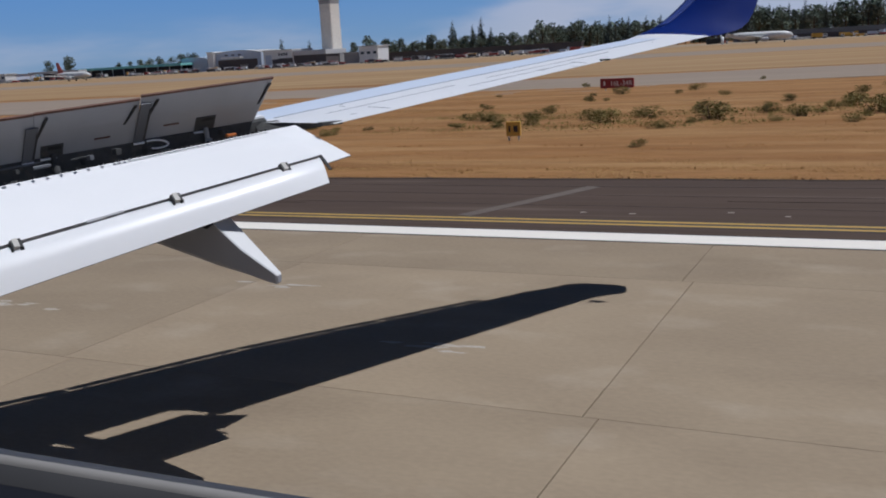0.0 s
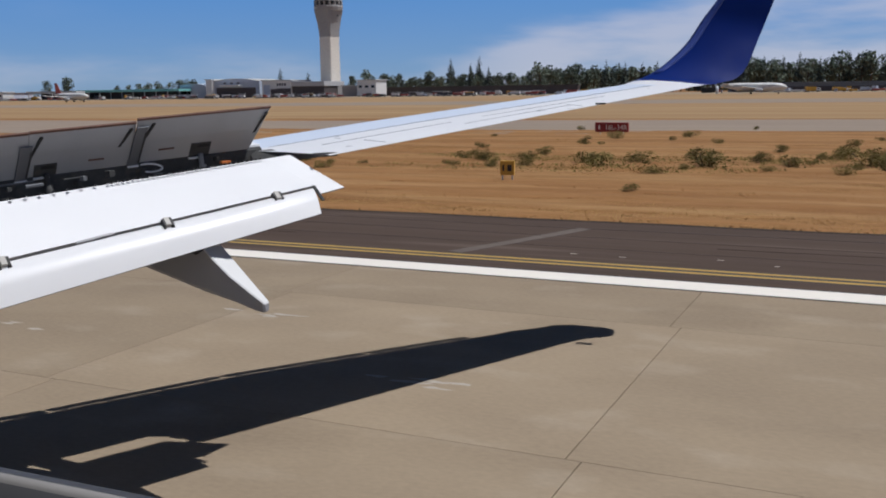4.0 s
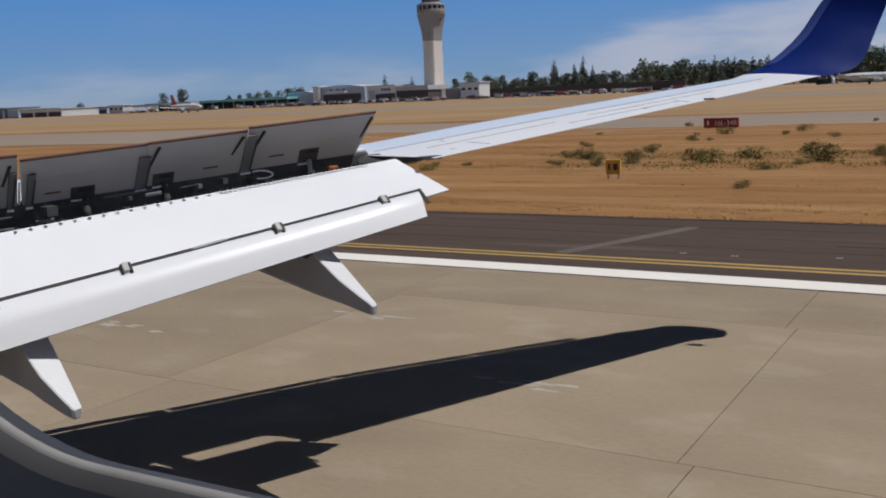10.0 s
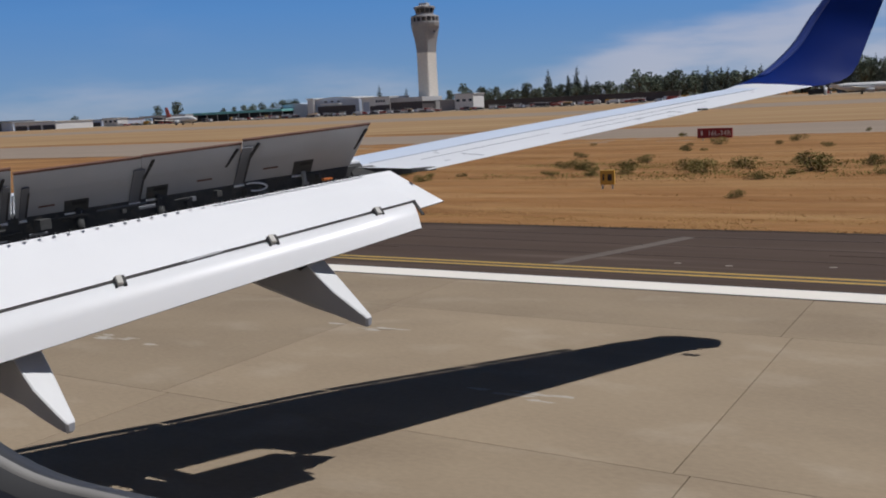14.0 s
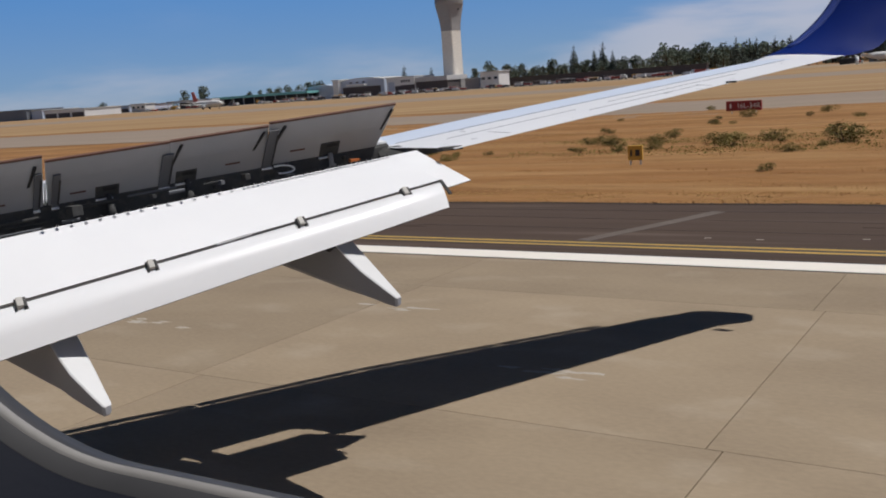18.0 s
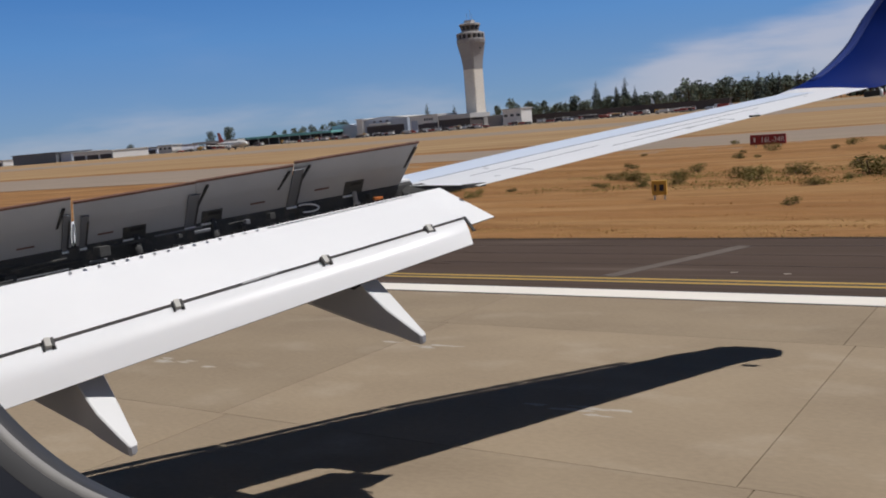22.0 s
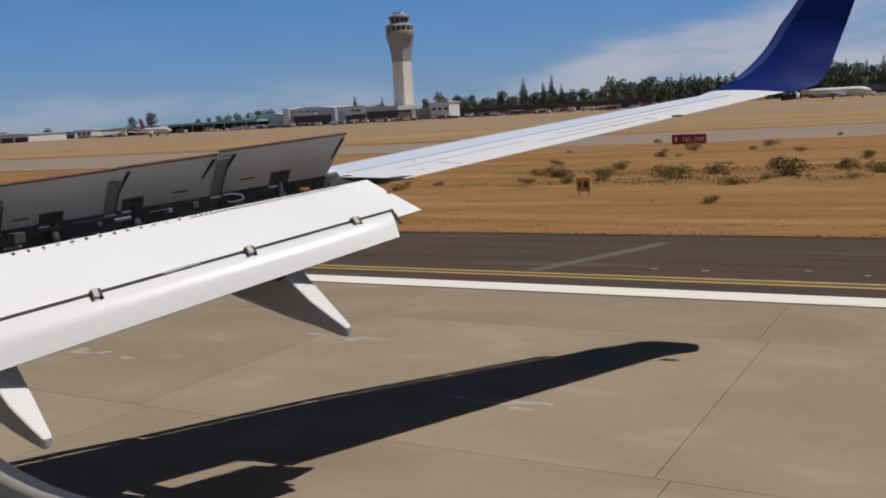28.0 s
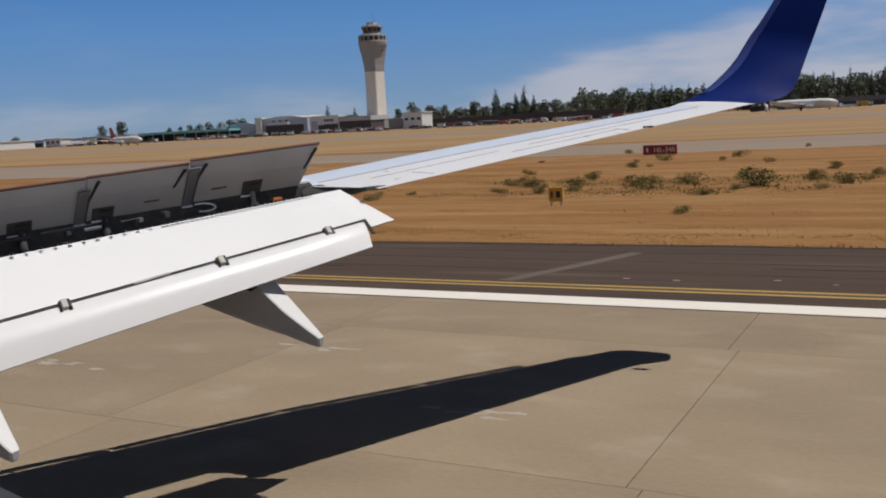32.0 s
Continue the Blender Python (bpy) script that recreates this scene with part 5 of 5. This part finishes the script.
def far_airliner(at, label, fin):
    ob = thing("parked_airliner", label, "airliner", at=at)
    part("fuselage", lofted("fuselage", [ring_at(x, r, z) for x, r, z in ((-15, 0.3, 4.3), (-11, 1.2, 3.9), (-7, 1.8, 3.5), (8, 1.85, 3.4), (12, 1.6, 3.3), (14, 1.0, 3.1), (14.8, 0.3, 2.9))], TRUCKW), ob)
    for s in (-1, 1):
        part("wing", lofted("wing", [[(x0, s * y, z), (x0 - c * 0.3, s * y, z + 0.25), (x0 - c, s * y, z), (x0 - c * 0.3, s * y, z - 0.15)] for x0, c, y, z in ((3.5, 6, 1.5, 2.6), (-1.5, 3.2, 8, 3.1), (-5, 1.5, 15, 3.7))], TRUCKW, smooth=False), ob)
        part("stabiliser", lofted("stabiliser", [[(x0, s * y, z), (x0 - c * 0.3, s * y, z + 0.12), (x0 - c, s * y, z), (x0 - c * 0.3, s * y, z - 0.1)] for x0, c, y, z in ((-10.5, 3, 0.6, 4.6), (-13, 1.3, 5.5, 5.0))], TRUCKW, smooth=False), ob)
        part("engine", lofted("engine", [[(x, s * 5 + r * math.cos(k * 0.628), 1.7 + r * math.sin(k * 0.628)) for k in range(10)] for x, r in ((0.2, 0.6), (1.6, 0.95), (3.6, 1.0), (4.0, 0.85))], GREY), ob)
        bm = bmesh.new()
        rod(bm, (-1.2, s * 2.6 - 0.3, 0.55), (-1.2, s * 2.6 + 0.3, 0.55), 0.55, seg=12)
        rod(bm, (-1.2, s * 2.6, 0.5), (-1.2, s * 2.6, 2.6), 0.14, seg=6)
        part("main_wheel", bm_mesh("main_wheel", bm, TYRE), ob)
    part("fin", lofted("fin", [[(x0, 0.12, z), (x0 - c, 0.03, z), (x0 - c, -0.03, z), (x0, -0.12, z)] for x0, c, z in ((-8.5, 5, 4.8), (-12.2, 2.4, 11))], fin, smooth=False), ob, "painted tail fin")
    bm = bmesh.new()
    rod(bm, (11, -0.2, 0.4), (11, 0.2, 0.4), 0.4, seg=12)
    rod(bm, (11, 0, 0.4), (11, 0, 2.0), 0.1, seg=6)
    part("nose_wheel", bm_mesh("nose_wheel", bm, TYRE), ob)
    for k in range(24):
        x = -9 + k * 0.85
        for s in (-1,):
            part("cabin_window", mesh_of("cabin_window", [(x, s * 1.87, 3.75), (x + 0.35, s * 1.87, 3.75), (x + 0.35, s * 1.84, 4.2), (x, s * 1.84, 4.2)], [(0, 1, 2, 3)], GLASS), ob)
    return ob


spot = at_bearing(44.6, 430)
far_airliner(pose(spot.x, spot.y, 0, 0, 0, -8), "white airliner with a red tail fin on the far taxiway", TRUCKR)
spot = at_bearing(5.6, 470)
far_airliner(pose(spot.x, spot.y, 0, 0, 0, 6), "white airliner with a dark tail fin on the far taxiway", GLASS)


def truck(body, label):
    ob = thing("service_truck", label, "truck", at=pose(0, 0, -500), group="service vehicles by the buildings")
    bm = bmesh.new()
    box(bm, (-3.2, -1.1, 0.9), (1.4, 1.1, 3.1), 0.1)
    part("cargo_box", bm_mesh("cargo_box", bm, body), ob)
    bm = bmesh.new()
    box(bm, (1.5, -1.05, 0.7), (3.3, 1.05, 2.5), 0.2)
    cabn = part("cab", bm_mesh("cab", bm, TRUCKW), ob)
    bm = bmesh.new()
    box(bm, (1.9, -1.07, 1.6), (3.0, 1.07, 2.25), 0.05)
    part("side_window", bm_mesh("side_window", bm, GLASS), cabn)
    for x in (-2.2, 2.3):
        for y in (-1, 1):
            bm = bmesh.new()
            rod(bm, (x, y - 0.15, 0.5), (x, y + 0.15, 0.5), 0.5, seg=10)
            part("wheel", bm_mesh("wheel", bm, TYRE), ob)
    return ob


kinds = [truck(TRUCKW, "white box truck parked by the buildings"), truck(TRUCKR, "red box truck parked by the buildings"), truck(TRUCKY, "yellow service truck parked by the buildings"), truck(WALLG, "grey box truck parked by the buildings")]
placed = set()
for i in range(92):
    az = rng.choice((rng.uniform(15, 28.5), rng.uniform(29.5, 48), rng.uniform(30, 40), rng.uniform(-2, 8)))
    y = rng.uniform(575, 640)
    src = kinds[i % 4]
    m = Matrix.Translation(at_bearing(az, y)) @ Matrix.Rotation(rng.choice((0, math.pi, 0.4, 2.6)), 4, "Z") @ Matrix.Diagonal((rng.uniform(0.5, 1.5), 1, rng.uniform(0.4, 1.05), 1))
    if src not in placed:
        placed.add(src)
        src.matrix_basis = m
    else:
        o = copy_thing(src, m)
        o.matrix_basis = m


def cart(load, label):
    """A baggage cart: a deck on four small wheels with a load under a canopy."""
    ob = thing("baggage_cart", label, "cart", at=pose(0, 0, -500), group="baggage carts on the apron")
    bm = bmesh.new()
    box(bm, (-1.6, -0.8, 0.45), (1.6, 0.8, 0.62), 0.03)
    part("deck", bm_mesh("deck", bm, STEEL), ob)
    bm = bmesh.new()
    box(bm, (-1.4, -0.7, 0.62), (1.2, 0.7, 1.55), 0.12)
    part("load", bm_mesh("load", bm, load), ob)
    bm = bmesh.new()
    box(bm, (-1.6, -0.85, 1.95), (1.6, 0.85, 2.05), 0.03)
    part("canopy", bm_mesh("canopy", bm, TRUCKW), ob)
    for x in (-1.1, 1.1):
        for y in (-0.7, 0.7):
            bm = bmesh.new()
            rod(bm, (x, y - 0.08, 0.24), (x, y + 0.08, 0.24), 0.24, seg=8)
            part("wheel", bm_mesh("wheel", bm, TYRE), ob)
    return ob


carts = [cart(DARKW, "baggage cart with a dark load and a white canopy"), cart(TRUCKR, "baggage cart with a red-brown load and a white canopy"), cart(WALLW, "baggage cart with a pale load and a white canopy")]
placed = set()
for i in range(84):
    az = rng.choice((rng.uniform(17, 28.5), rng.uniform(29.5, 40), rng.uniform(40, 48)))
    m = Matrix.Translation(at_bearing(az, rng.uniform(560, 600))) @ Matrix.Rotation(rng.gauss(0, 0.2), 4, "Z") @ Matrix.Diagonal((rng.uniform(1.2, 2.4), 1.5, rng.uniform(1.0, 1.7), 1))
    src = carts[i % 3]
    if src not in placed:
        placed.add(src)
        src.matrix_basis = m
    else:
        copy_thing(src, m).matrix_basis = m


def sign(at, w, h, face, bars, label, words=""):
    """A lit guidance sign: a box on short legs, with bars in place of its writing."""
    ob = thing("airfield_sign", label, "sign", at=at)
    bm = bmesh.new()
    box(bm, (-w / 2, -0.12, 0.25), (w / 2, 0.12, 0.25 + h), 0.02)
    part("case", bm_mesh("case", bm, face), ob)
    for s in (-1, 1):
        bm = bmesh.new()
        rod(bm, (s * w * 0.35, 0, -0.06), (s * w * 0.35, 0, 0.26), 0.04, seg=8)
        part("leg", bm_mesh("leg", bm, STEEL), ob)
    for x0, x1, mat in bars:
        bm = bmesh.new()
        box(bm, (x0, -0.135, 0.25 + h * 0.28), (x1, -0.122, 0.25 + h * 0.72), 0)
        part("bar", bm_mesh("bar", bm, mat), ob)
    if words:
        text = bpy.data.curves.new("sign_text", "FONT")
        text.body, text.size, text.extrude, text.align_x = words, h * 0.72, 0.006, "CENTER"
        source = new("sign_text", text)
        bpy.context.view_layer.update()
        me = bpy.data.meshes.new_from_object(source)
        bpy.data.objects.remove(source)
        me.materials.clear()
        me.materials.append(PAINTW)
        part("lettering", me, ob, "white lettering", pose(w * 0.14, -0.13, 0.25 + h * 0.25, 90))


sign(pose(-19.2, 80.0, -0.05, 0, 0, -6), 2.9, 0.8, SIGNR, [(-1.15, -1.0, PAINTW)], "red runway sign with white lettering in the dry grass", "16L-34R")
sign(pose(-14.0, 39.2, -0.05, 0, 0, 10), 0.62, 0.62, SIGNY, [(-0.2, -0.12, PAINTK), (0.02, 0.2, PAINTK)], "small yellow distance sign in the dry grass")


def fleck(x, y, n, seed):
    """A broken patch of pale worn paint on the concrete."""
    r = random.Random(seed)
    bm = bmesh.new()
    for k in range(n):
        cx, cy = x + r.uniform(-0.7, 0.7), y + r.uniform(-0.16, 0.16)
        ring = []
        for q in range(9):
            a = q * 0.698
            ring.append(bm.verts.new((cx + math.cos(a) * r.uniform(0.08, 0.32), cy + math.sin(a) * r.uniform(0.02, 0.07), 0.002 + 0.0008 * k)))
        bm.faces.new(ring)
    for f in bm.faces:
        f.normal_update()
        if f.normal.z < 0:
            f.normal_flip()
    me = bpy.data.meshes.new("fleck")
    bm.to_mesh(me)
    bm.free()
    me.materials.append(FLECK)
    thing("trim", "pale worn paint fleck on the concrete", "marking", kind="structure", me=me)


for k, (x, y) in enumerate(((-13.3, 11.7), (-21.0, 15.0), (-9.6, 13.9), (-5.3, 11.2))):
    fleck(x, y, 7, 40 + k)
